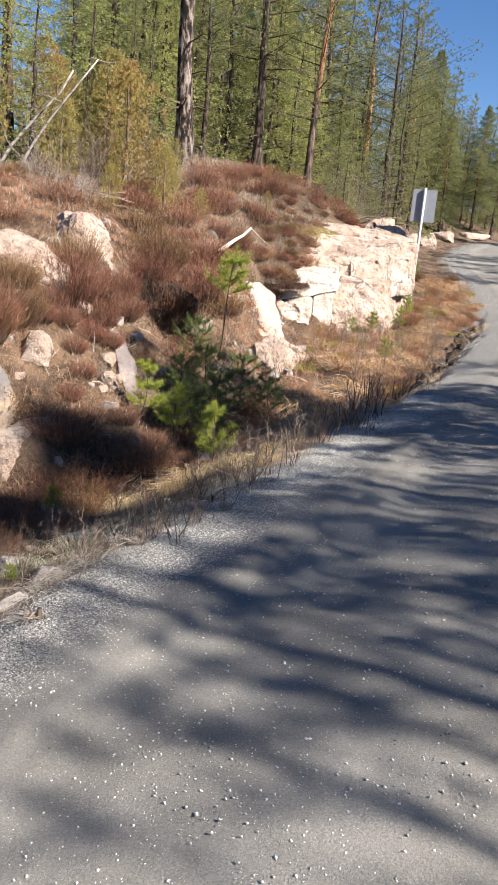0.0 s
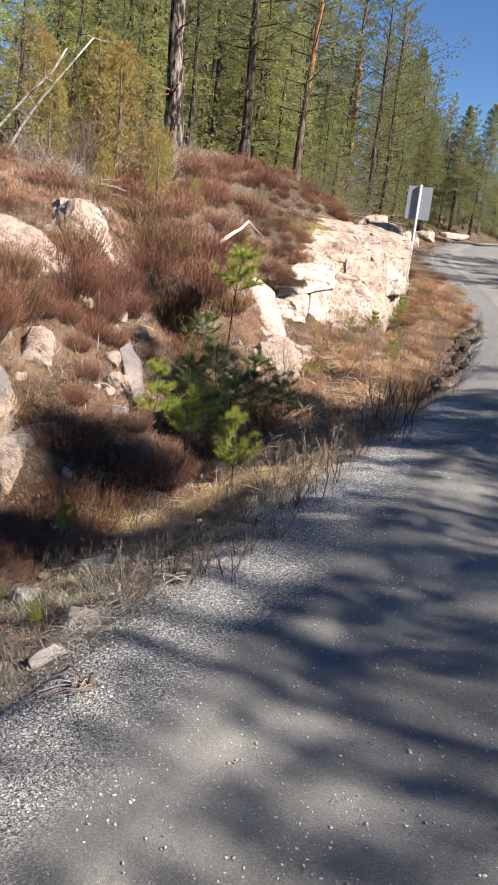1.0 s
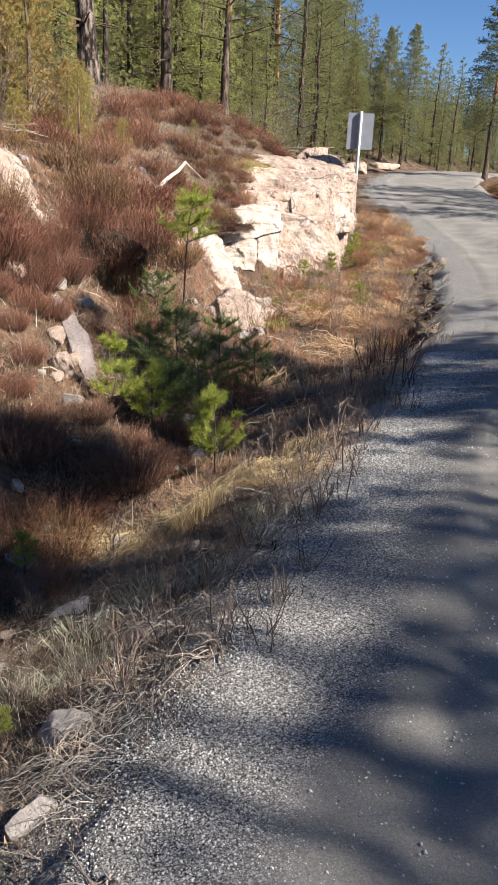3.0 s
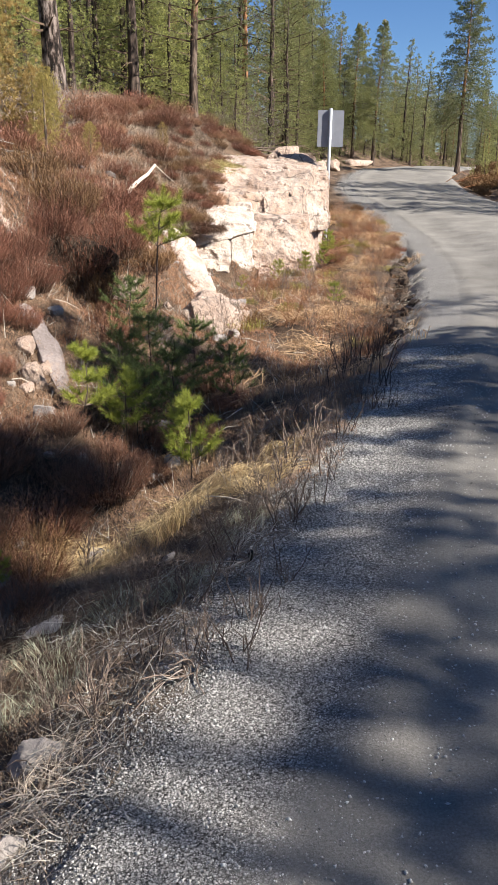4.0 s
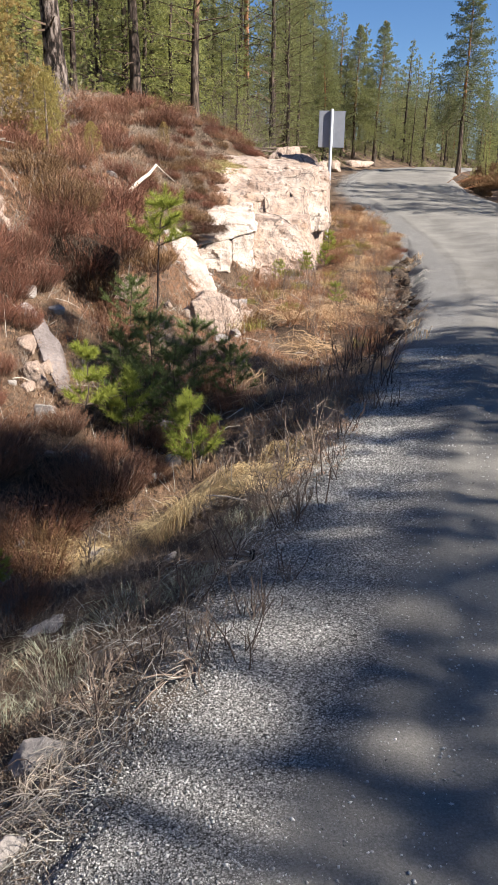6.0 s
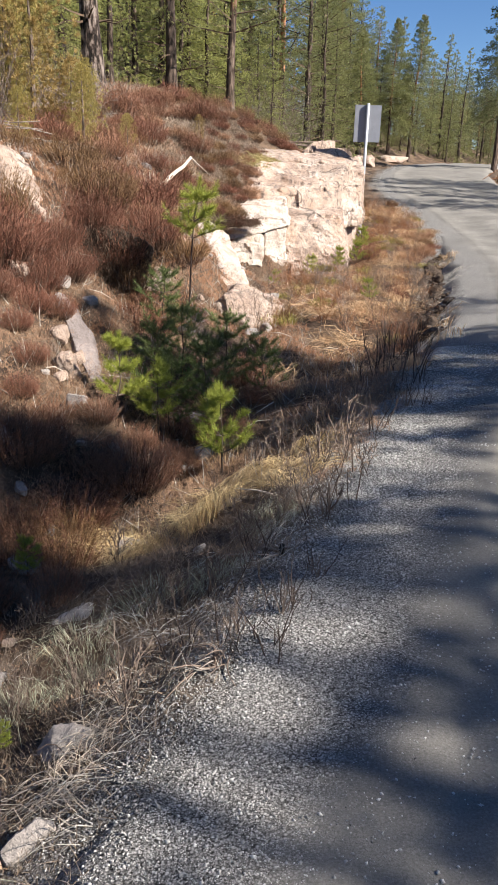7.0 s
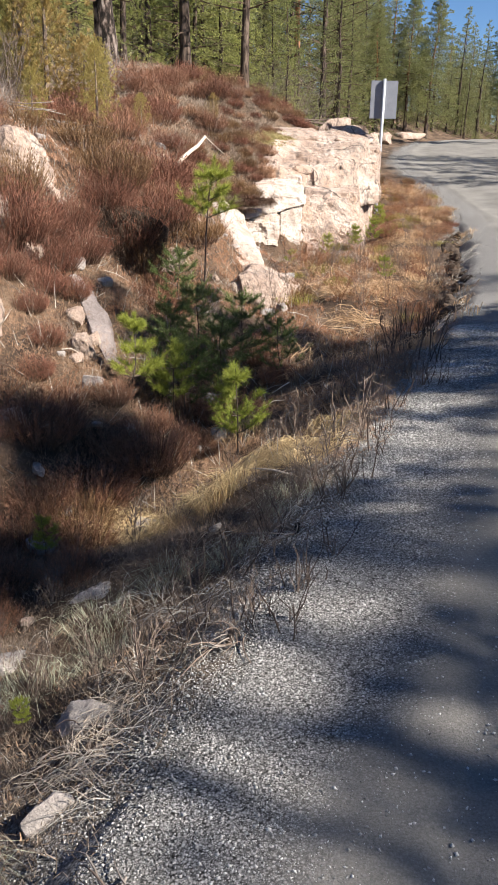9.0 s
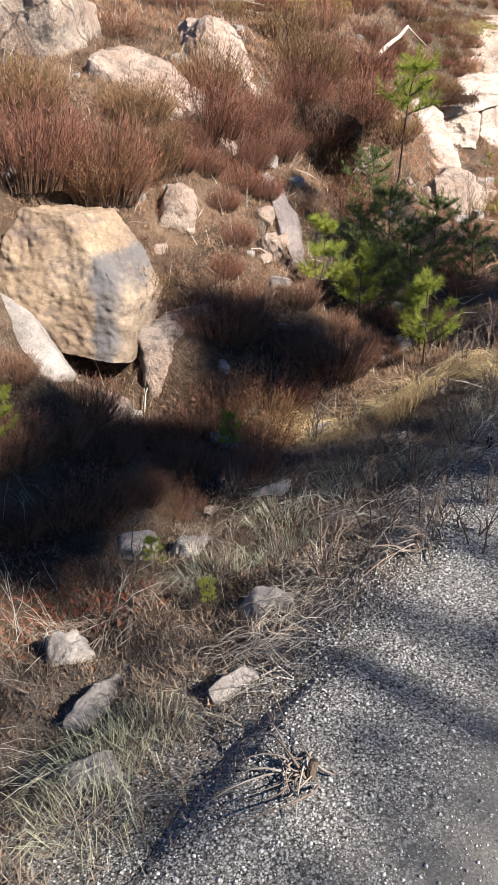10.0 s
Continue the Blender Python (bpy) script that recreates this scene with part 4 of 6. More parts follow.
def heather(seed, spread, tall, stems, mat=M_HEATHER, per=2, shoot=0.17, wide=0.0034):
    """A mound of thin upright stems with short side shoots."""
    r = np.random.default_rng(seed)
    a, q = r.uniform(0, 6.283, stems), np.sqrt(r.uniform(0, 1, stems))
    at = np.stack((np.cos(a) * q * spread * 0.55, np.sin(a) * q * spread * 0.55, np.full(stems, -0.05)), -1)
    out = np.stack((np.cos(a) * q * 0.75, np.sin(a) * q * 0.75, np.full(stems, 1.0)), -1) + r.normal(0, 0.16, (stems, 3))
    ln = tall * (1.1 - 0.45 * q ** 2) * r.uniform(0.7, 1.15, stems)
    d = unit(out)
    side = unit(np.cross(d, r.normal(0, 1, (stems, 3)))) * 0.0035
    wood = mesh_tris("woody_base", np.stack((at - side, at + side, at + d * ln[:, None]), 1), M_HEATHWOOD)
    tri = [blades(at + d * (ln * w)[:, None], d, per, tall * shoot, wide, 0.42, r) for w in (0.36, 0.48, 0.6, 0.72, 0.83, 0.94)]
    return wood, mesh_tris("foliage", np.concatenate(tri), mat)


HEATHER = [heather(401 + i, 0.42, 0.42, 320, (M_HEATHER, M_BROWNHEATH, M_HEATHER, M_BROWNHEATH, M_HEATHOLIVE)[i], 2, 0.14, 0.003) for i in range(5)]
HEATHER_NEAR = [heather(421 + i, 0.42, 0.4, 560, M_HEATHER if i < 2 else M_HEATHOLIVE, 3, 0.11, 0.0017) for i in range(4)]
HEATHER_LOW = [heather(411 + i, 0.4, 0.24, 300, (M_HEATHOLIVE, M_HEATH, M_HEATHER)[i], 2, 0.2, 0.0022) for i in range(3)]
HEATHER_DITCH = [heather(461 + i, 0.42, 0.34, 420, M_BROWNHEATH, 3, 0.12, 0.0017) for i in range(3)]
DARK = heather(451, 0.5, 0.4, 260, M_HEATHOLIVE, 3, 0.22, 0.006)
BILBERRY = [heather(431 + i, 0.4, 0.22, 260, M_MOSS, 3, 0.2, 0.003) for i in range(2)]


def bush(me, x, y, turn, size, label, tall=1.0, sink=0.02, group="heather on the bank"):
    ob = new("heather_shrub")
    for nm, data in zip(("woody_base", "foliage"), me):
        tagged(part(nm, data, ob), kind="stuff")
    ob.matrix_world = Matrix.LocRotScale((x, y, float(ground_z(x, y)) - sink), Euler((0, 0, radians(turn))), (size, size, size * tall))
    return tagged(ob, label, "shrub", group)


r = np.random.default_rng(21)
for x, y, s in ((-2.65, 6.5, 0.9), (-2.45, 6.25, 0.8), (-2.3, 6.6, 0.8), (-2.75, 5.75, 0.6), (-2.5, 5.55, 0.55), (-2.3, 5.75, 0.55), (-2.15, 5.95, 0.5), (-2.6, 5.3, 0.5), (-2.25, 5.35, 0.4), (-2.05, 5.1, 0.4), (-2.4, 4.85, 0.4), (-2.0, 4.75, 0.4)):
    bush(HEATHER_NEAR[r.integers(2)], x, y, r.uniform(0, 360), s, "reddish-brown heather shrub on the bank", 1.0)
for x, y, s in ((-2.8, 6.3, 1.25), (-2.95, 6.75, 1.0), (-2.3, 8.1, 1.25), (-2.0, 8.6, 1.2), (-2.75, 5.1, 0.9), (-2.5, 7.95, 1.0), (-2.1, 8.1, 0.9), (-2.8, 4.5, 1.2), (-3.1, 4.15, 1.2),
                (-2.5, 8.4, 1.2), (-2.55, 7.1, 0.8), (-3.2, 16.3, 0.75), (-3.7, 16.8, 0.8), (-2.6, 17.2, 0.7), (-4.2, 17.2, 0.8), (-2.0, 20.6, 0.9)):
    bush(HEATHER_NEAR[r.integers(3)] if y < 9 else HEATHER[r.integers(4)], x, y, r.uniform(0, 360), s * 0.95, "dense reddish-brown heather shrub on the bank", 1.25)
for x, y, s in ((-1.1, 4.4, 0.9), (-1.4, 4.0, 0.9), (-1.62, 3.4, 0.8), (-1.05, 5.2, 0.5), (-1.75, 4.15, 0.9), (-1.5, 2.9, 0.6), (-1.65, 2.3, 0.6),
                (-1.45, 4.7, 0.5), (-0.9, 4.9, 0.5), (-1.75, 4.6, 0.5), (-2.0, 2.2, 0.7), (-0.75, 5.6, 0.8), (-0.4, 6.4, 0.7), (-0.7, 6.9, 0.8), (-1.3, 3.5, 0.7), (-1.15, 3.0, 0.5), (-1.8, 3.35, 0.5), (-2.2, 2.55, 0.45), (-1.55, 2.55, 0.45), (-1.8, 1.95, 0.4), (-1.95, 2.75, 0.6), (-1.75, 2.6, 0.55), (-1.9, 2.45, 0.5), (-1.7, 2.15, 0.45), (-1.35, 4.35, 0.6), (-1.6, 3.75, 0.6), (-1.2, 4.75, 0.5), (-1.95, 3.1, 0.5), (-1.4, 2.65, 0.4)):
    bush(HEATHER_DITCH[r.integers(3)], x, y, r.uniform(0, 360), s, "dark brown heather shrub in the shaded ditch")
n = 0
while n < 125:
    y = r.uniform(3.2, 21)
    x = float(toe(y)) - r.uniform(0.1, 4.6) ** 1.0
    if (-3.8 < x < -2.7 and 5.5 < y < 8.0) or (-5.0 < x < -4.0 and 5.2 < y < 6.8) or (-3.8 < x < -1.9 and y < 4.0) or x < -0.45 * y - 1.5 or (12.3 < y < 19 and x > -2.3) or (8 < y < 12 and x > -1.5):
        continue
    if (-2.75 < x < -1.9 and 6.3 < y < 7.8) or (-2.6 < x < -1.2 and 4.3 < y < 6.3):
        continue
    k = r.uniform() < 0.45
    bush((HEATHER_NEAR[r.integers(4)] if y < 6.5 else HEATHER[r.integers(5)]) if k else HEATHER_LOW[r.integers(3)], x, y, r.uniform(0, 360), r.uniform(0.6, 1.25),
         "reddish-brown heather shrub on the bank" if k else "low dry brown heather on the bank", r.uniform(0.75, 1.1))
    n += 1
for i in range(26):                                                # low growth between the ledges and the road
    y = r.uniform(7, 19)
    x = r.uniform(float(toe(y)) + 0.05, float(road_left(y)) - 0.35)
    bush(HEATHER_LOW[r.integers(3)], x, y, r.uniform(0, 360), r.uniform(0.5, 0.95), "low dry brown growth in the ditch", r.uniform(0.7, 1.3), group="growth in the ditch")

for i in range(9):
    y = r.uniform(8, 18)
    x = r.uniform(float(toe(y)) + 0.1, float(road_left(y)) - 0.5)
    bush(BILBERRY[i % 2], x, y, r.uniform(0, 360), r.uniform(0.4, 0.8), "low yellow-green shrub in the ditch", 1.0, group="green shrubs in the ditch")


for i in range(44):                                                # heath between the outcrop and the road, and above the outcrop
    if i < 24:
        y = r.uniform(15.2, 25)
        x = r.uniform(float(toe(y)) + 0.3 if y > 19 else 0.7, float(road_left(y)) - 0.15)
    else:
        x, y = r.uniform(-2.6, -0.6), r.uniform(17.6, 20.5)
    k = i % 4 == 0 and i < 24
    bush(BILBERRY[i % 2] if k else HEATHER_LOW[r.integers(3)], x, y, r.uniform(0, 360), r.uniform(0.4, 0.75) if i < 24 else r.uniform(0.6, 1.0), "low yellow-green shrub in the ditch" if k else "low dry brown heather on the bank", r.uniform(0.8, 1.2))
for i in range(64):                                                # heath that has crept over the rock
    x, y = r.uniform(-2.8, -1.6), r.uniform(12.8, 17.6)
    ob = bush(HEATHER_LOW[r.integers(3)], x, y, r.uniform(0, 360), r.uniform(0.5, 0.95), "low dry heather creeping over the rock", 0.9)
    ob.location.z = max(ob.location.z, float(outcrop_z(x, y)) - 0.06)

# litter, moss and dead stems that cover the soil
spot = np.stack((r.uniform(-3.0, -1.5, 5200), r.uniform(12.6, 18.0, 5200)), -1)
spot = spot[spot[:, 0] < -1.75 + rumple(spot[:, 0], spot[:, 1], ((1.3, 0.18, 0.5), (3.7, 0.12, 2.0)))]
at = np.array([(x, y, max(float(outcrop_z(x, y)), float(ground_z(x, y)))) for x, y in spot])
stuff("rock_litter", blades(at, np.tile((0.1, -0.25, 0.25), (len(at), 1)), 6, 0.12, 0.0028, 0.9, r), M_LITTER, "grey-brown dead heath matted over the rock's edge")
u = r.uniform(0, 1, 900)
spot = np.stack((-2.0 + 0.72 * u, 12.75 + 0.5 * u + r.normal(0, 0.06, 900)), -1)
at = np.array([(x, y, max(float(outcrop_z(x, y)), float(ground_z(x, y))) + 0.03) for x, y in spot])
stuff("root_fringe", blades(at, np.tile((0.25, -0.6, -0.55), (900, 1)), 4, 0.2, 0.0024, 0.55, r), M_HEATHWOOD, "dead heath stems and roots hanging over the rock's edge")
n = 170000
xy = np.stack((r.uniform(-5.5, 1.2, n), 0.5 + 13.5 * r.uniform(0, 1, n) ** 1.25), -1)
xy = xy[(xy[:, 0] < road_left(xy[:, 1]) - 0.02 - 0.4 * r.uniform(0, 1, n)) & (xy[:, 0] > -0.5 * xy[:, 1] - 1.2)]
at = on_ground(xy)
thick = rumple(at[:, 0], at[:, 1], ((1.9, 1, 0.6), (4.3, 0.8, 2.9), (8.8, 0.5, 1.4)))
at = at[(thick > -0.15) | (at[:, 1] < 6) | (at[:, 0] < toe(at[:, 1]) - 0.6)]
near = at[:, 1] < 3.6
stuff("ditch_litter", blades(at[near], np.tile((0.0, 0.0, 0.4), (near.sum(), 1)), 4, 0.055, 0.0012, 0.9, r), M_LITTER, "fine dark dead stems and leaves in the ditch")
at = at[~near]
close = at[at[:, 1] < 7.5]
close = np.concatenate((close, close + r.normal(0, 0.02, close.shape) * (1, 1, 0)))
stuff("bank_litter", blades(close, np.tile((0.0, 0.0, 0.3), (len(close), 1)), 4, 0.042, 0.0013, 0.9, r), M_BANKLITTER, "fine dry brown stems, needles and leaves over the bank")
at = at[at[:, 1] >= 7.5]
stuff("heath_litter", blades(at, np.tile((0.0, 0.0, 0.5), (len(at), 1)), 3, 0.065, 0.0021, 0.85, r), M_HEATH, "dry brown heath litter and dead stems over the bank")
n = 30000
xy = np.stack((r.uniform(-9, 2.0, n), r.uniform(10, 30, n)), -1)
xy = xy[(xy[:, 0] < toe(xy[:, 1]) - 0.1) & ((xy[:, 1] > 19) | (xy[:, 0] < -1.8))]
at = on_ground(xy)
stuff("heath_growth", blades(at, np.tile((0.0, 0.0, 0.9), (len(at), 1)), 4, 0.13, 0.0034, 0.7, r), M_LITTER, "brown heath growth on the ground under the trees")

# grass along the ditch and verge
def tufts(places, per, radius, length, width, droop, r):
    at, lean = [], []
    for x, y, s in places:
        a = r.uniform(0, 6.283, per)
        q = np.sqrt(r.uniform(0, 1, per)) * radius * s
        xy = np.stack((x + np.cos(a) * q, y + np.sin(a) * q), -1)
        at.append(on_ground(xy))
        lean.append(np.stack((np.cos(a), np.sin(a)), -1) * r.uniform(0.2, 1.0, (per, 1)) + r.normal(0, 0.35, (per, 2)) + np.array((-0.25, -0.15)))
    return arcs(np.concatenate(at), np.concatenate(lean), length, width, droop, r)


def combed(places, per, radius, length, width, r, lift=0.05):
    """Long withered grass that lies over the ground, each clump swept one way. places: x, y, size, way in degrees."""
    out = []
    for x, y, s, way in places:
        a, q = r.uniform(0, 6.283, per), np.sqrt(r.uniform(0, 1, per)) * radius * s
        base = np.stack((x + np.cos(a) * q, y + np.sin(a) * q), -1)
        turn = radians(way) + r.normal(0, 0.38, per)
        bend = r.normal(0, 0.5, per)
        ln = length * s * r.uniform(0.5, 1.2, per)
        high = lift * s * r.uniform(0.2, 1.6, per)
        rows = []
        for k in (0.0, 0.35, 0.7, 1.0):
            w = turn + bend * k
            xy = base + np.stack((np.cos(w), np.sin(w)), -1) * (ln * k)[:, None]
            rows.append(np.concatenate((xy, (surface_z(xy[:, 0], xy[:, 1]) + 0.005 + high * math.sin(0.25 + 2.5 * k))[:, None]), 1))
        side = np.stack((-np.sin(turn), np.cos(turn), r.normal(0, 0.4, per)), -1) * width
        for k in range(2):
            out += [np.stack((rows[k] - side, rows[k] + side, rows[k + 1] + side), 1), np.stack((rows[k] - side, rows[k + 1] + side, rows[k + 1] - side), 1)]
        out.append(np.stack((rows[2] - side, rows[2] + side, rows[3]), 1))
    return np.concatenate(out)


gold = ((-1.1, 3.6, 1.0), (-1.0, 3.75, 0.9), (-0.62, 3.35, 1.0), (-0.45, 3.75, 1.1), (-0.25, 4.4, 0.9), (-0.2, 4.1, 1.0))
green = ((-0.85, 1.0, 1.2), (-0.76, 1.05, 1.0), (-0.8, 0.92, 1.0), (-0.75, 2.2, 1.1), (-0.85, 2.5, 1.0), (-0.3, 2.7, 0.8), (-0.95, 2.0, 0.9), (-1.62, 1.25, 0.7),
         (-0.72, 0.72, 0.9), (-0.12, 3.2, 0.9), (-0.6, 2.75, 0.9))
stuff("green_grass", tufts(green, 190, 0.14, 0.15, 0.0009, 0.8, r), M_GREENGRASS, "pale green grass tufts in the ditch")
spot = np.stack((-1.45 + r.normal(0, 0.16, 500), 1.75 + r.normal(0, 0.13, 500)), -1)
stuff("red_leaves", blades(on_ground(spot), np.tile((0.0, 0.0, 0.15), (500, 1)), 2, 0.03, 0.007, 0.8, r), M_REDLEAF, "fallen red-brown leaves in the ditch")
n = 9000
spot = np.stack((r.uniform(-2.2, 0.1, n), r.uniform(0.5, 3.6, n)), -1)
spot = spot[(spot[:, 0] < road_left(spot[:, 1]) - 0.3) & (rumple(spot[:, 0], spot[:, 1], ((3.1, 1, 0.4), (7.7, 0.8, 2.2))) > -0.2)]
stuff("leaf_litter", blades(on_ground(spot), np.tile((0.0, 0.0, 0.12), (len(spot), 1)), 2, 0.022, 0.004, 0.8, r), M_LEAFBITS, "bits of dead leaf and bark over the ditch")
wiry = [(x, y, r.uniform(0.7, 1.2), r.uniform(0, 360)) for x, y in r.uniform((-2.0, 0.6), (0.0, 3.4), (38, 2)) if x < float(road_left(y)) - 0.2]
stuff("wiry_grass", combed(wiry, 8, 0.12, 0.26, 0.0006, r, 0.09), M_GREYGRASS, "single pale withered grass stalks over the ditch")
stuff("fallen_straw", combed(((-1.42, 1.62, 0.8, 200), (-1.3, 1.66, 0.7, 230), (-1.12, 1.62, 0.7, 300), (-0.52, 1.42, 0.9, 200), (-0.5, 1.3, 0.8, 150), (-0.5, 1.72, 0.9, 170), (-0.45, 1.6, 0.9, 200), (-0.55, 1.52, 0.8, 100), (-0.56, 1.62, 0.8, 20), (-0.62, 1.45, 0.6, 240)), 34, 0.12, 0.18, 0.0007, r, 0.07), M_DRYSTALK, "pale straw fallen over the stones in the ditch")
stuff("straw_grass", tufts(gold, 90, 0.15, 0.2, 0.0013, 0.75, r), M_GRASS, "golden dry grass tufts in the ditch")
stuff("straw_mat", combed(((-1.08, 3.8, 1.0, 215), (-0.98, 3.72, 0.9, 170), (-0.85, 3.55, 0.8, 260), (-0.42, 3.85, 1.0, 200), (-0.12, 3.62, 0.8, 160), (-0.3, 4.15, 1.0, 250), (0.0, 4.4, 0.9, 300), (-0.05, 3.75, 0.8, 40), (-0.6, 4.05, 0.9, 220), (-0.15, 4.0, 0.9, 190)),
                          210, 0.14, 0.28, 0.0013, r, 0.09), M_STRAW, "golden withered grass lying in patches on the ditch side")
stuff("upright_straw", tufts(((-0.5, 3.45, 1.0), (-0.42, 3.55, 0.9), (-0.56, 3.56, 0.8), (-0.9, 3.75, 0.8), (-0.78, 3.62, 0.7), (-1.05, 3.85, 0.7)), 130, 0.09, 0.24, 0.0014, 0.4, r), M_STRAW, "tan withered grass standing in the ditch")
wisps = [(float(road_left(y)) - r.uniform(0.18, 0.85), y, r.uniform(0.6, 1.1), r.uniform(170, 270)) for y in r.uniform(1.2, 5.4, 16)] + [(x, y, r.uniform(0.6, 1.0), r.uniform(150, 300)) for x, y in r.uniform((-2.2, 0.6), (-0.7, 3.4), (4, 2))]
wisps += [(-0.45, 1.45, 1.1, 215), (-0.4, 1.3, 1.1, 200), (-0.5, 1.8, 1.1, 230), (-0.42, 1.95, 1.0, 190), (-0.3, 1.6, 1.0, 250), (-0.3, 2.3, 1.0, 220), (-0.15, 2.6, 1.0, 215), (0.0, 3.1, 1.0, 230), (0.1, 3.5, 1.0, 235), (0.2, 3.9, 1.0, 240)]
stuff("bleached_grass", combed([w for w in wisps if w[0] > -1.5 or w[1] < 2], 30, 0.12, 0.15, 0.0008, r, 0.05), M_GREYGRASS, "bleached withered grass lying over the road's verge")
tan = [(x, float(y), r.uniform(0.7, 1.3), r.uniform(180, 300)) for y in r.uniform(7.2, 23, 58) for x in (float(r.uniform(float(toe(y)) + 0.1, float(road_left(y)) - 0.5)),)]
stuff("tan_straw", combed(tan, 110, 0.24, 0.3, 0.0028, r, 0.07), M_GRASS, "tan withered grass lying in patches in the ditch")
lush = [(float(r.uniform(float(toe(y)) + 0.15, float(road_left(y)) - 0.45)), float(y), r.uniform(0.6, 1.2)) for y in r.uniform(8, 17.5, 12)]
stuff("green_tufts", tufts(lush, 80, 0.16, 0.2, 0.003, 0.45, r), M_MOSS, "yellow-green tufts growing in the ditch")
far_grass = [(float(road_left(y)) - r.uniform(0.1, 1.4), y, r.uniform(0.6, 1.3)) for y in r.uniform(5, 24, 90)]
stuff("verge_grass", tufts(far_grass, 45, 0.2, 0.2, 0.003, 0.6, r), M_GRASS, "dry yellow grass between the ditch and the road")
spot = np.array([(-2.1 + 0.9 * u + 0.25 * w, 15.3 + 1.6 * u + 0.7 * w) for u, w in r.uniform(0, 1, (30, 2))])
spot = np.repeat(spot, 55, 0) + r.normal(0, 0.1, (30 * 55, 2))
at = np.stack((spot[:, 0], spot[:, 1], [float(outcrop_z(x, y)) + 0.05 for x, y in spot]), -1)
stuff("moss", blades(at, np.tile((0.0, 0.0, 0.7), (len(at), 1)), 5, 0.035, 0.007, 0.9, r), M_CUSHION, "pale yellow-green moss cushions on top of the rock")


def branchy(seed, h, mat, twigs=9, thick=0.012, droop=0.0, bend=0.25):
    """A leafless shrub: stems that fork twice."""
    r = np.random.default_rng(seed)
    out = []
    for i in range(twigs):
        a = r.uniform(0, 6.283)
        d = unit(np.array((math.cos(a) * bend * r.uniform(0.5, 2), math.sin(a) * bend * r.uniform(0.5, 2), 1.0)))
        ln = h * r.uniform(0.55, 1.05)
        q = np.linspace(0, 1, 6)[:, None]
        pts = d * ln * q + np.array((0, 0, -1.0)) * droop * ln * q ** 2 + r.normal(0, 0.03 * h, (6, 3)) * q + np.array((0.06 * h * r.normal(), 0.06 * h * r.normal(), -0.03))
        out.append(tube(pts, np.linspace(1, 0.25, 6) * thick, 4))
        for k in range(6):
            w = r.uniform(0.25, 0.95)
            p0 = np.array([np.interp(w, q[:, 0], pts[:, c]) for c in range(3)])
            e = unit(d + r.normal(0, 0.6, 3))
            l2 = ln * r.uniform(0.12, 0.42)
            q2 = np.linspace(0, 1, 4)[:, None]
            p2 = p0 + e * l2 * q2 + r.normal(0, 0.03 * h, (4, 3)) * q2
            out.append(tube(p2, np.linspace(0.5, 0.15, 4) * thick, 3))
            for _ in range(2):
                e3 = unit(e + r.normal(0, 0.6, 3))
                out.append(tube(np.stack((p2[2], p2[2] + e3 * l2 * 0.5)), (0.28 * thick, 0.1 * thick), 3))
    v, f = joined(out)
    return mesh_of("bare_shrub", v, f, mat)


BARE = [branchy(501 + i, 1.0, M_TWIG, 10, 0.0048) for i in range(3)]
STUB = [branchy(521 + i, 1.0, M_TWIG, 6, 0.017, 0.0, 0.24) for i in range(3)]
REDDISH = [branchy(531 + i, 1.0, M_BARKRED, 12, 0.004, 0.2, 0.5) for i in range(2)]
PALE = [branchy(511 + i, 1.0, M_PALETWIG, 9, 0.0032, 0.5, 0.45) for i in range(2)]


def bare(me, x, y, turn, size, label, name="bare_shrub", sink=0.0, tilt=0.0):
    ob = new(name, me)
    ob.matrix_world = Matrix.LocRotScale((x, y, float(ground_z(x, y)) - sink), Euler((radians(tilt), 0, radians(turn))), (size,) * 3)
    return tagged(ob, label, "shrub")


for x, y, s in ((0.0, 2.2, 0.3), (0.12, 2.46, 0.26), (0.15, 3.1, 0.5), (-0.15, 2.1, 0.28), (-0.2, 1.9, 0.25), (0.36, 4.6, 0.42), (0.62, 4.9, 0.4), (1.1, 8.6, 0.5), (0.6, 6.9, 0.5), (0.4, 6.7, 0.5),
                (0.22, 3.9, 0.5), (0.7, 7.4, 0.5), (-0.05, 3.3, 0.4), (0.05, 3.6, 0.45), (-0.3, 2.6, 0.35), (0.8, 7.8, 0.5), (0.5, 6.0, 0.4)):
    bare((STUB if y < 5.2 else BARE)[r.integers(3)], x, y, r.uniform(0, 360), s * (0.5 if y < 5.2 else 0.8), "cut-back bare twigs at the road's verge", "cut_shrub")
for i in range(16):
    y = r.uniform(3.0, 5.4)
    bare(STUB[i % 3] if i % 2 else BARE[i % 3], float(road_left(y)) - r.uniform(0.15, 0.7), y, r.uniform(0, 360), r.uniform(0.2, 0.42), "thin dark twigs sticking out of the straw")
for i in range(26):
    y = r.uniform(1.8, 4.6)
    x = r.uniform(float(toe(y)) + 0.1, float(road_left(y)) - 0.15)
    bare(BARE[i % 3] if i % 3 else STUB[i % 3], x, y, r.uniform(0, 360), r.uniform(0.16, 0.32), "thin dead twigs sticking out of the ditch")
for i in range(70):
    y = r.uniform(4.2, 13)
    x = float(toe(y)) - r.uniform(0.1, 3.2)
    if -4.1 < x < -2.9 and 5.9 < y < 8.2:
        continue
    bare(REDDISH[i % 2] if i % 3 else PALE[i % 2], x, y, r.uniform(0, 360), r.uniform(0.22, 0.45), "thin leafless shrub among the heather")
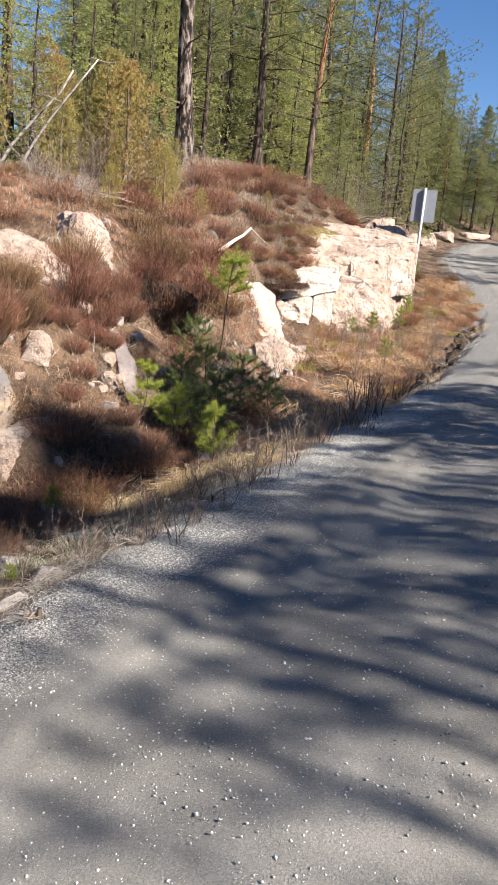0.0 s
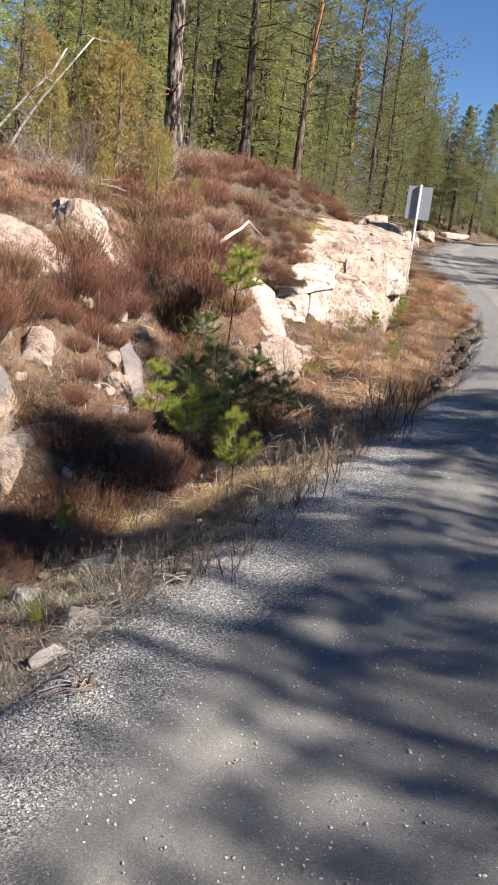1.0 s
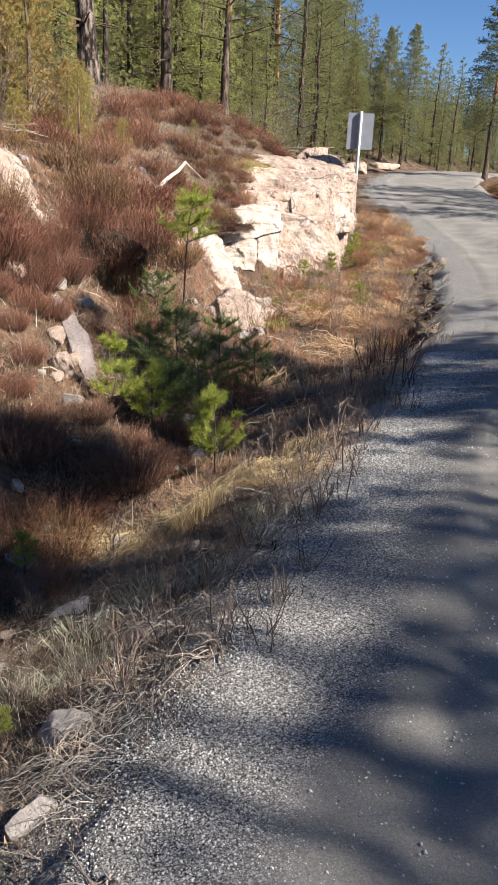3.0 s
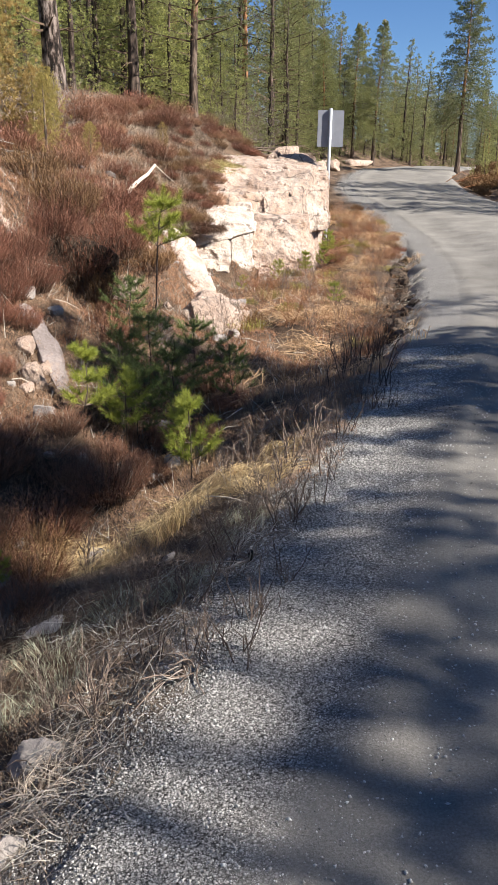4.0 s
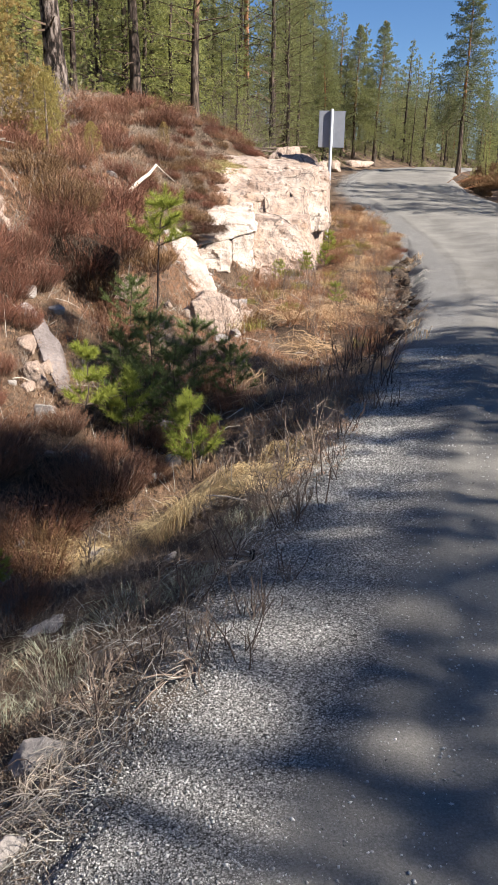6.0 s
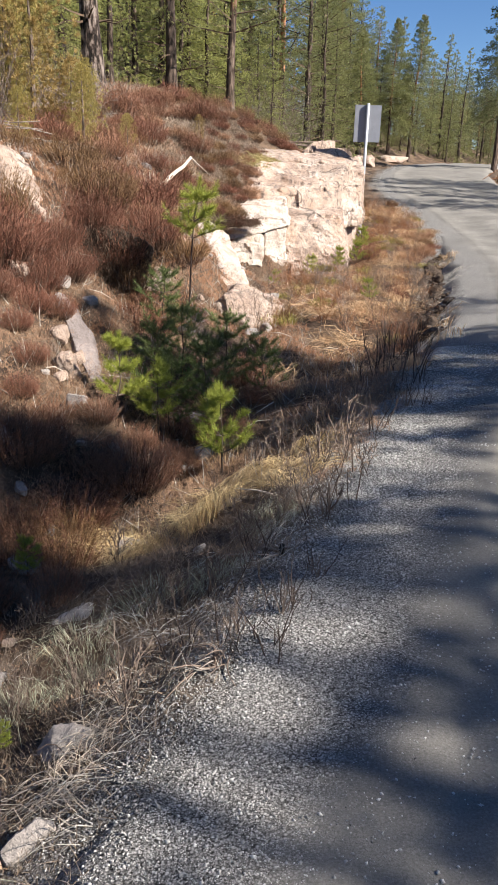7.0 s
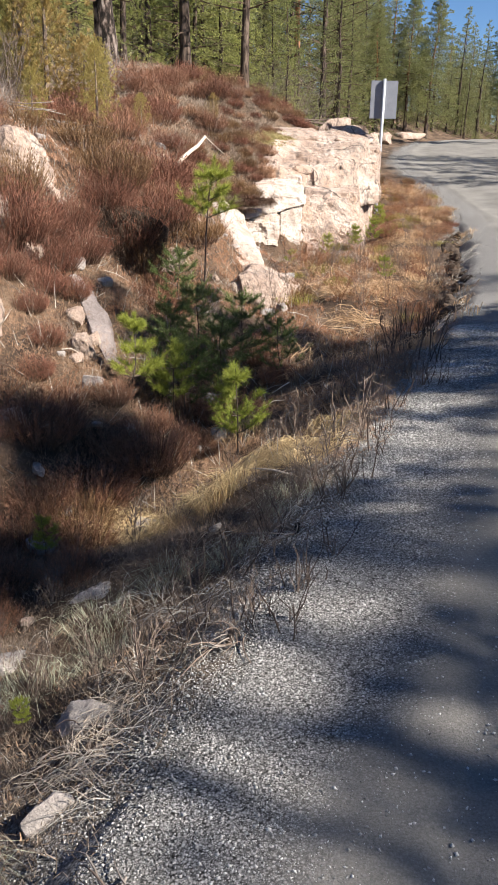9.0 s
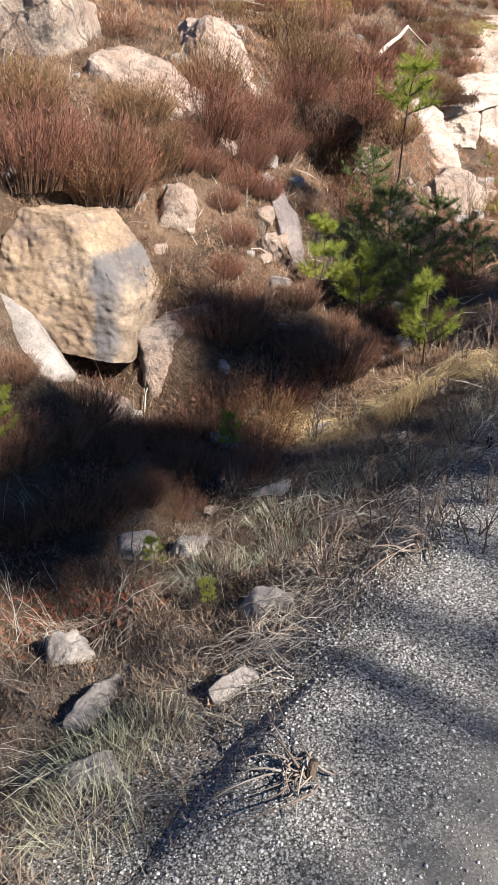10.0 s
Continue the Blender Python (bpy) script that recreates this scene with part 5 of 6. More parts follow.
for i in range(110):
    y = r.uniform(7.5, 22)
    x = r.uniform(float(toe(y)) + 0.15, float(road_left(y)) - 0.45)
    bare(REDDISH[i % 2] if i % 4 else BARE[i % 3], x, y, r.uniform(0, 360), r.uniform(0.3, 0.62), "red-brown leafless thicket in the ditch")
for i in range(20):
    y = r.uniform(7.5, 14)
    x = r.uniform(float(toe(y)) + 0.1, float(road_left(y)) - 0.4)
    bare(BARE[i % 3], x, y, r.uniform(0, 360), r.uniform(0.35, 0.7), "thin bare red-brown twigs in the ditch")
for i in range(34):
    y = r.uniform(9.5, 20)
    x = -0.36 * y + r.uniform(-1.6, 0.9)
    bare(PALE[i % 2] if i % 3 else BARE[i % 3], x, y, r.uniform(0, 360), r.uniform(0.6, 1.5), "leafless pale grey brush at the forest edge")
for i in range(14):
    bare(PALE[i % 2], r.uniform(-5.4, -4.2), r.uniform(8.9, 11.2), r.uniform(0, 360), r.uniform(0.45, 0.8), "leafless pale grey brush at the forest edge")
for i in range(26):
    y = r.uniform(22, 40)
    x = r.uniform(-0.2 * y, float(toe(y)) - 1.5)
    bare(PALE[i % 2] if i % 2 else BARE[i % 3], x, y, r.uniform(0, 360), r.uniform(1.5, 3.2), "leafless young birch among the pines")


def juniper(seed, h, mat):
    r = np.random.default_rng(seed)
    root = new("juniper")
    v, f = tube([(0, 0, -0.1), (0.02, 0, h * 0.5), (0, 0.03, h * 0.92)], (0.03, 0.02, 0.006), 6)
    part("stem", mesh_of("stem", v, f, M_TWIG), root)
    n = 620
    z = r.uniform(0.03, 1, n)
    a = r.uniform(0, 6.283, n)
    lob = 1 + 0.35 * np.sin(3 * a + 5 * z) + r.normal(0, 0.12, n)
    q = 0.27 * h * np.sin(np.pi * np.clip(z * 0.86 + 0.12, 0, 1)) ** 0.7 * lob * r.uniform(0.45, 1, n)
    at = np.stack((np.cos(a) * q, np.sin(a) * q, z * h), -1)
    way = np.stack((np.cos(a) * 0.6, np.sin(a) * 0.6, np.full(n, 0.9)), -1)
    part("crown", mesh_tris("crown", blades(at, way, 24, 0.06, 0.0034, 0.75, r), mat), root)
    return tagged(root, "yellowish-green juniper shrub at the top of the bank", "shrub", "junipers on the bank")


for i in range(18):
    y = r.uniform(32, 44)
    x = float(road_left(y)) + WIDE + r.uniform(0.7, 2.6)
    bush(DARK, x, y, r.uniform(0, 360), r.uniform(0.9, 1.8), "dark brown brushy shrub on the far verge", 0.8, group="shrubs on the far verge")
junipers = [juniper(601 + i, 1.5, M_BRONZE if i == 1 else M_JUNIPER) for i in range(3)]
for i, (x, y, s) in enumerate(((-4.1, 13.3, 0.45), (-4.65, 12.2, 1.45), (-5.1, 12.4, 1.5), (-3.8, 12.0, 0.75), (-4.1, 12.4, 0.7), (-4.5, 14.2, 0.5), (-5.6, 13.4, 1.3), (-6.2, 12.5, 1.3), (-4.7, 15.0, 0.5), (-6.0, 15.2, 1.4), (-7.0, 13.6, 1.5),
                               (-4.4, 11.0, 0.5), (-5.4, 11.2, 0.9), (-6.6, 10.4, 1.3), (-7.4, 11.4, 1.7), (-3.3, 12.6, 0.35), (-2.6, 15.0, 0.3))):
    plant(junipers, i, x, y, 50 * i, s)


def sapling(seed, h, mat, whorls=4, low=0.3, reach=0.4):
    """A young conifer: stem, whorls of upturned branches that carry brushes of needles, and a long leader."""
    r = np.random.default_rng(seed)
    root = new("spruce_sapling")
    bend = r.normal(0, 0.03 * h, (5, 2)).cumsum(0)
    k = np.linspace(0, 1, 5)
    axis = np.stack((bend[:, 0], bend[:, 1], k * h * 1.05 - 0.05 * h), -1)
    v, f = tube(axis, np.linspace(0.006, 0.002, 5) * h + 0.002, 6)
    part("stem", mesh_of("stem", v, f, M_DARKTWIG), root)

    def on_stem(u):
        return np.array([np.interp(u, k, axis[:, c]) for c in range(3)])

    top = np.linspace(0.8, 1.0, 26)
    at, way = [np.stack([on_stem(u) for u in top])], [np.tile((0, 0, 1.0), (26, 1))]
    for w in range(whorls):
        u = low + (0.84 - low) * w / (whorls - 1)
        for j in range(r.integers(3, 6)):
            a = j * 1.4 + w * 0.8 + r.normal(0, 0.3)
            ln = h * reach * (1.12 - u) ** 0.7 * r.uniform(0.6, 1.15)
            q = np.linspace(0, 1, 5)[:, None]
            d = np.array((math.cos(a), math.sin(a), r.uniform(0.1, 0.35)))
            pts = on_stem(u) + d * ln * q + np.array((0, 0, 0.55)) * ln * q ** 2.2 + r.normal(0, 0.02 * h, (5, 3)) * q
            v, f = tube(pts, np.linspace(0.004, 0.0015, 5) * h + 0.0008, 4)
            part("branch", mesh_of("branch", v, f, M_TWIG), root)
            e = np.linspace(0.3, 1.0, 18)
            line = np.stack([np.interp(e, q[:, 0], pts[:, c]) for c in range(3)], -1)
            at.append(line)
            way.append(np.tile(unit(d + np.array((0, 0, 0.9))), (18, 1)))
            for side in (-1, 1):                                   # side twigs
                p0, e2 = line[r.integers(4, 11)], unit(np.array((math.cos(a + side * 0.9), math.sin(a + side * 0.9), 0.45)))
                at.append(p0 + e2 * ln * 0.4 * np.linspace(0.15, 1, 9)[:, None])
                way.append(np.tile(unit(e2 + np.array((0, 0, 0.6))), (9, 1)))
    tri = blades(np.concatenate(at), np.concatenate(way), 11, 0.055 * h ** 0.6 + 0.012, 0.0011 + 0.0008 * h, 0.75, r)
    tagged(part("needles", mesh_tris("needles", tri, mat), root), kind="stuff")
    return root


saplings = [sapling(701, 0.6, M_SAPLING), sapling(702, 0.62, M_SAPLING, 3, 0.35), sapling(703, 0.7, M_SAPLING, 4, 0.4)]
# saplings in shadow, with the shade put into their needle colour
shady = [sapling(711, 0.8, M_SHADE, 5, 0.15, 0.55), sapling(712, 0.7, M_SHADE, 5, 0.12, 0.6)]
for t in shady:
    tagged(t, "bushy conifer sapling, its green darkened to paint in the ditch's shade", "sapling", "conifer saplings")
slim = [sapling(705, 1.4, M_SAPLING, 3, 0.62, 0.36)]
for t in saplings:
    tagged(t, "bright green conifer sapling growing in the ditch", "sapling", "conifer saplings")
tagged(slim[0], "tall thin conifer sapling with a bare lower stem", "sapling", "conifer saplings")
for i, (x, y, s, tilt) in enumerate(((-0.6, 4.8, 1.05, -6), (-1.5, 5.15, 1.05, 8), (-1.15, 5.35, 0.95, 4), (-1.05, 14.9, 0.8, 0), (-0.9, 12.9, 0.7, 0), (-0.35, 13.2, 0.75, 0), (0.4, 15.2, 0.8, 0),
                                     (0.5, 9.9, 0.6, 0), (-1.35, 3.2, 0.4, 0), (0.55, 16.0, 0.9, 0), (-2.0, 2.2, 0.5, 0), (0.4, 19.5, 1.0, 0), (0.1, 12.4, 0.7, 0), (-1.22, 2.05, 0.28, 0), (-0.86, 1.75, 0.2, 0))):
    plant(saplings, i, x, y, 70 * i, s, tilt)
plant(slim, 0, -1.43, 7.6, 30, 1.0, 3)
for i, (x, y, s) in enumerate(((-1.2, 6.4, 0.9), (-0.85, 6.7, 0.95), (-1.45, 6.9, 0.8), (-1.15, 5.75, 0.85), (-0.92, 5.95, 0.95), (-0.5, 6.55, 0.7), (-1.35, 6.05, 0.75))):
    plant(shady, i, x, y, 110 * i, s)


def sprig(seed, sticks):
    """A few dark shoots, some of them forked, standing out of the verge."""
    r = np.random.default_rng(seed)
    out = []
    for _ in range(sticks):
        a, lean = r.uniform(0, 6.283), r.uniform(0.05, 0.5)
        ln = r.uniform(0.12, 0.34)
        d = np.array((math.cos(a) * lean, math.sin(a) * lean, 1.0))
        q = np.linspace(0, 1, 5)[:, None]
        pts = np.array((r.normal(0, 0.05), r.normal(0, 0.05), -0.03)) + d * ln * q + r.normal(0, 0.012, (5, 3)) * q
        out.append(tube(pts, np.linspace(0.0042, 0.0018, 5) * r.uniform(0.7, 1.3), 5))
        for _ in range(r.integers(0, 4)):
            p0, e = pts[r.integers(1, 4)], unit(d + r.normal(0, 0.6, 3))
            out.append(tube(p0 + e * ln * r.uniform(0.2, 0.5) * np.linspace(0, 1, 3)[:, None], (0.0024, 0.0017, 0.001), 4))
    v, f = joined(out)
    return mesh_of("cut_shrub", v, f, M_DARKTWIG)


SPRIGS = [sprig(541 + i, 4 + i) for i in range(5)]
for x, y, size in ((-0.03, 1.96, 1.0), (-0.1, 2.75, 1.0), (0.2, 3.35, 1.2), (0.02, 2.25, 0.9), (0.12, 2.5, 0.9), (-0.35, 2.15, 0.9), (-0.15, 1.95, 0.9), (0.3, 3.55, 1.1), (0.6, 6.3, 1.3), (0.75, 5.6, 1.2), (0.5, 6.1, 1.2), (0.72, 4.9, 1.0),
                   (0.05, 3.0, 1.0), (0.42, 4.4, 1.1), (-0.25, 2.45, 1.0), (0.65, 6.9, 1.4), (0.85, 7.3, 1.3), (0.55, 7.0, 1.4), (0.35, 3.9, 1.0), (-0.4, 1.75, 0.8), (0.62, 5.1, 1.0), (0.9, 8.1, 1.3)):
    bare(SPRIGS[r.integers(5)], x, y, r.uniform(0, 360), size * (0.7 if y < 5.2 else 1.0), "thin dark cut shoots standing at the road's verge", "cut_shrub")


# ---- dead wood ----
def pole(name, pts, thick, mat, label, category="branch", thin=0.3, sides=7):
    v, f = tube(pts, np.linspace(1, thin, len(pts)) * thick, sides)
    return tagged(new(name, mesh_of(name, v, f, mat, True)), label, category)


pole("dead_branch", ((-2.44, 11.05, 1.46), (-2.38, 11.35, 1.58), (-2.32, 11.6, 1.68), (-2.26, 11.85, 1.76), (-2.2, 12.12, 1.9)), 0.036, M_DEADWOOD, "bleached bent branch lying on the heather", thin=0.6)
pole("dead_branch", ((-2.2, 12.12, 1.9), (-2.1, 12.25, 1.8), (-1.95, 12.4, 1.66)), 0.012, M_DEADWOOD, "thin bleached twig lying on the heather")
for base, top, thick, seed in (((-6.5, 9.75, 1.75), (-4.62, 9.95, 3.85), 0.034, 3), ((-6.15, 9.75, 1.55), (-4.25, 9.95, 4.1), 0.03, 5)):
    rr = np.random.default_rng(seed)
    k = np.linspace(0, 1, 9)[:, None]
    line = np.array(base) + (np.array(top) - np.array(base)) * k + rr.normal(0, 0.025, (9, 3)) + np.array((0, 0, -0.12)) * (k * (1 - k))
    tree = tagged(new("fallen_birch"), "leaning dead birch with pale bark and bare branches", "tree")
    v, f = tube(line, np.linspace(1, 0.35, 9) * thick, 8)
    part("trunk", mesh_of("trunk", v, f, M_BIRCH, True), tree)
    for i in range(9):
        p = line[rr.integers(3, 9)]
        d = unit(np.array((rr.normal(0.2, 0.6), rr.normal(0, 0.5), rr.normal(0.2, 0.5))))
        q = np.linspace(0, 1, 5)[:, None]
        v, f = tube(p + d * rr.uniform(0.25, 0.7) * q + rr.normal(0, 0.04, (5, 3)) * q, np.linspace(0.3, 0.08, 5) * thick, 4)
        part("branch", mesh_of("branch", v, f, M_PALETWIG), tree)
for i in range(9):
    x, y = -4.0 + r.normal(0, 0.35), 10.5 + r.normal(0, 0.2)
    a, ln = r.normal(0.2, 0.35), r.uniform(0.3, 0.75)
    z = float(ground_z(x, y)) + r.uniform(0.06, 0.16)
    pole("dead_branch", [(x + q * ln * math.cos(a), y + q * ln * math.sin(a), z + 0.04 * math.sin(3 * q + i)) for q in (-1, -0.5, 0, 0.5, 1)], 0.011, M_PALETWIG, "grey dead branch lying in the heath", "branch", 0.5)
for i in range(16):
    a = r.uniform(-0.5, 0.5)
    x, y = -1.5 + r.normal(0, 0.6), 25.5 + r.normal(0, 0.6)
    z = float(ground_z(x, y))
    ln = r.uniform(0.8, 1.8)
    pole("brush_branch", ((x - ln * math.cos(a), y - ln * math.sin(a), z + 0.05), (x, y, z + 0.4 + r.uniform(0, 0.3)), (x + ln * math.cos(a), y + ln * math.sin(a), z + r.uniform(0.1, 0.7))),
         0.03, M_TWIG, "grey dead branch in a brush heap at the forest edge", "branch", 0.3, 5)
for i in range(18):
    a = r.uniform(-0.4, 0.4)
    x, y = 7.6 + r.normal(0, 0.5), 36.0 + r.normal(0, 0.7)
    z, ln = float(ground_z(x, y)), r.uniform(0.6, 1.5)
    pole("brush_branch", ((x - ln * math.cos(a), y - ln * math.sin(a), z + 0.05), (x, y, z + r.uniform(0.2, 0.6)), (x + ln * math.cos(a), y + ln * math.sin(a), z + r.uniform(0.1, 0.5))),
         0.016, M_BARKRED, "reddish-brown branch in a brush heap beside the road", "branch", 0.3, 5)
for i in range(70):
    y = r.uniform(1.2, 11)
    x = float(road_left(y)) - r.uniform(0.2, 3.6)
    a, ln = r.uniform(0, 6.28), r.uniform(0.08, 0.3)
    z0, z1 = float(ground_z(x, y)) + 0.02, float(ground_z(x + ln * math.cos(a), y + ln * math.sin(a))) + r.uniform(0.02, 0.1)
    pole("fallen_twig", ((x, y, z0), (x + 0.5 * ln * math.cos(a + 0.15), y + 0.5 * ln * math.sin(a + 0.15), (z0 + z1) / 2 + 0.02), (x + ln * math.cos(a), y + ln * math.sin(a), z1)),
         0.004 + 0.004 * r.uniform(), M_DEADWOOD if i % 2 else M_TWIG, "dry twig lying among the litter", "twig", 0.4, 5)
pole("fallen_twig", ((0.58, 2.54, 0.1), (0.66, 2.525, 0.112), (0.76, 2.5, 0.12)), 0.006, M_DEADWOOD, "small pale stick lying on the gravel road", "twig", 0.5, 5)


# ---- loose stones ----
for half, x, y, up, seed, lab in (((0.065, 0.09, 0.08), -0.63, 1.7, -0.03, 61, "grey stone half sunk in the grassy verge"), ((0.035, 0.07, 0.1), -0.58, 1.27, -0.03, 62, "pale broken stone at the gravel's edge"),
                                  ((0.13, 0.08, 0.07), -0.9, 3.75, 0.02, 63, "pinkish-grey stone in the ditch grass"), ((0.075, 0.07, 0.075), -1.27, 1.5, 0.0, 64, "rounded grey stone in the ditch"),
                                  ((0.13, 0.07, 0.05), -0.98, 1.25, -0.03, 65, "flat grey stone in the ditch"), ((0.09, 0.08, 0.08), -1.38, 2.2, -0.02, 66, "small grey stone under the grass"),
                                  ((0.08, 0.08, 0.07), -1.15, 2.25, -0.02, 67, "small brown stone in the ditch"), ((0.08, 0.05, 0.03), -0.78, 0.85, 0.0, 68, "flat broken stone beside the gravel"),
                                  ((0.14, 0.09, 0.06), -0.93, 2.8, -0.04, 69, "grey stone in the ditch bottom"), ((0.12, 0.07, 0.06), -2.05, 5.7, 0.03, 70, "pale stone on the bank"),
                                  ((0.09, 0.08, 0.12), -1.85, 5.3, 0.02, 71, "pale stone on the bank"), ((0.12, 0.1, 0.07), -2.6, 6.25, 0.03, 72, "white stone under the heather"),
                                  ((0.2, 0.15, 0.12), -1.9, 8.3, 0.05, 73, "pale stone on the bank"), ((0.25, 0.2, 0.1), -1.95, 7.3, 0.05, 74, "pale flat stone on the bare bank"),
                                  ((0.18, 0.13, 0.14), -2.4, 4.9, 0.05, 75, "pale stone on the bank above the boulder"), ((0.4, 0.4, 0.28), 1.0, 41, 0.1, 76, "pale rock beside the road's bend"),
                                  ((0.4, 0.4, 0.4), 0.3, 36, 0.15, 77, "pale rock beside the road's bend"), ((1.3, 0.6, 0.24), 2.6, 48, 0.05, 78, "low pale rock beside the road's bend"),
                                  ((0.26, 0.26, 0.24), 0.26, 18.75, 1.1, 79, "pale rock behind the sign")):
    rock("stone", half, (x, y, float(ground_z(x, y)) + up, 5 * (seed % 4), 7 * (seed % 3), 40 * seed), seed, lab, M_ROCK if seed > 69 else M_STONE if seed < 63 else M_STONE, 9, 2, 0.14, (), 0.05)
for i in range(98):
    y = r.uniform(3.5, 13) if i < 95 else r.uniform(0.7, 3.5)
    x = float(toe(y)) - r.uniform(-0.3 if i < 95 else -1.0, 2.6 if i < 95 else 0.4)
    s = r.uniform(0.02, 0.06)
    rock("stone", (s * 1.4, s, s * 0.7), (x, y, float(ground_z(x, y)) + s * 0.3, 20 * (i % 5), 0, 47 * i), 800 + i % 9, "small pale angular stone among the litter", M_STONE if i % 3 else M_ROCK, 7, 1, 0.12, (), 0.0)


def gravel(xy, size, r, zfun):
    """Small angular stones, eight faces each."""
    n = len(xy)
    base = np.array(((1, 0, 0), (0, 1, 0), (-1, 0, 0), (0, -1, 0), (0, 0, 0.75), (0, 0, -0.75)), float)
    v = base[None] * r.uniform(0.6, 1.3, (n, 6, 1)) + r.normal(0, 0.2, (n, 6, 3))
    a = r.uniform(0, 6.283, n)
    c, s = np.cos(a)[:, None], np.sin(a)[:, None]
    v = np.stack((v[..., 0] * c - v[..., 1] * s, v[..., 0] * s + v[..., 1] * c, v[..., 2]), -1) * size[:, None, None]
    v = v + np.concatenate((xy, (zfun(xy[:, 0], xy[:, 1]) + size * 0.3)[:, None]), 1)[:, None]
    f = np.array(((0, 1, 4), (1, 2, 4), (2, 3, 4), (3, 0, 4), (1, 0, 5), (2, 1, 5), (3, 2, 5), (0, 3, 5)))
    me = bpy.data.meshes.new("gravel")
    me.vertices.add(n * 6)
    me.loops.add(n * 24)
    me.polygons.add(n * 8)
    me.vertices.foreach_set("co", v.astype(np.float32).ravel())
    me.loops.foreach_set("vertex_index", (np.arange(n)[:, None, None] * 6 + f[None]).astype(np.int32).ravel())
    me.polygons.foreach_set("loop_start", np.arange(0, n * 24, 3, dtype=np.int32))
    me.materials.append(M_PEBBLE)
    me.update(calc_edges=True)
    return me


n = 56000
y = 0.3 + 6.5 * r.uniform(0, 1, n) ** 1.6
s = r.normal(0.0, 0.27, n)
xy = np.stack((road_left(y) + s, y), -1)[(s > -0.6) & (s < 0.75)]
tagged(new("shoulder_gravel", gravel(xy, 0.0013 * np.exp(np.clip(r.normal(0, 0.6, len(xy)), -2, 1.3)) + 0.0007 * xy[:, 1], r, surface_z)), "loose light grey gravel along the road's shoulder", "gravel", kind="stuff")
n = 20000
y = -1.2 + 7 * r.uniform(0, 1, n) ** 1.3
s = r.uniform(0.5, 3.0, n)
xy = np.stack((road_left(y) + s, y), -1)
tagged(new("loose_gravel", gravel(xy, 0.0023 * np.exp(np.clip(r.normal(0, 0.6, n), -1.5, 1.0)), r, surface_z)), "scattered pebbles on the hard gravel road", "gravel", kind="stuff")

# overhang of peat and roots above the bare bank; its black also paints the hollow's shade
rock("peat_overhang", (0.52, 0.12, 0.3), (-2.34, 7.95, 0.74, 14, 0, 30), 91, "peat overhang with hanging roots under the heather, blackened for the hollow's shade", M_PEAT, 9, 3, 0.25, (), 0.1)
at = np.stack((r.normal(-2.32, 0.3, 1500), r.normal(7.68, 0.06, 1500), r.uniform(0.5, 1.08, 1500)), -1)
at[:, 1] += (at[:, 0] + 2.36) * 0.7
stuff("hanging_roots", blades(at, np.tile((0.15, -0.2, -1.0), (1500, 1)), 2, 0.14, 0.003, 0.6, r), M_ROOT, "thin dark roots hanging from the peat edge")
# turf broken off along the road's edge
for i in range(60):
    y = 7.4 + 0.13 * i + r.uniform(-0.1, 0.1)
    s = r.uniform(0.04, 0.13)
    x = float(road_left(y)) - r.uniform(0.12, 0.5)
    rock("turf_clod", (s, s * 1.3, s * 0.7), (x, y, float(max(ground_z(x, y), road_z(x, y) - 0.7 * max(float(road_left(y)) - x - 0.05, 0))) + 0.01, 15 * (i % 3), 20, 50 * i), 920 + i % 6, "crumbled clod of earth at the road's broken edge", M_SOIL, 8, 1, 0.35, (), 0.05)

edge = [(float(road_left(y)) - r.uniform(0.05, 0.5), y, r.uniform(0.5, 1.2)) for y in r.uniform(7.0, 15.5, 70)]
stuff("edge_grass", combed([(x, y, s, r.uniform(130, 250)) for x, y, s in edge], 26, 0.16, 0.22, 0.0015, r, 0.06), M_GREYGRASS, "withered grey grass hanging over the road's broken edge")


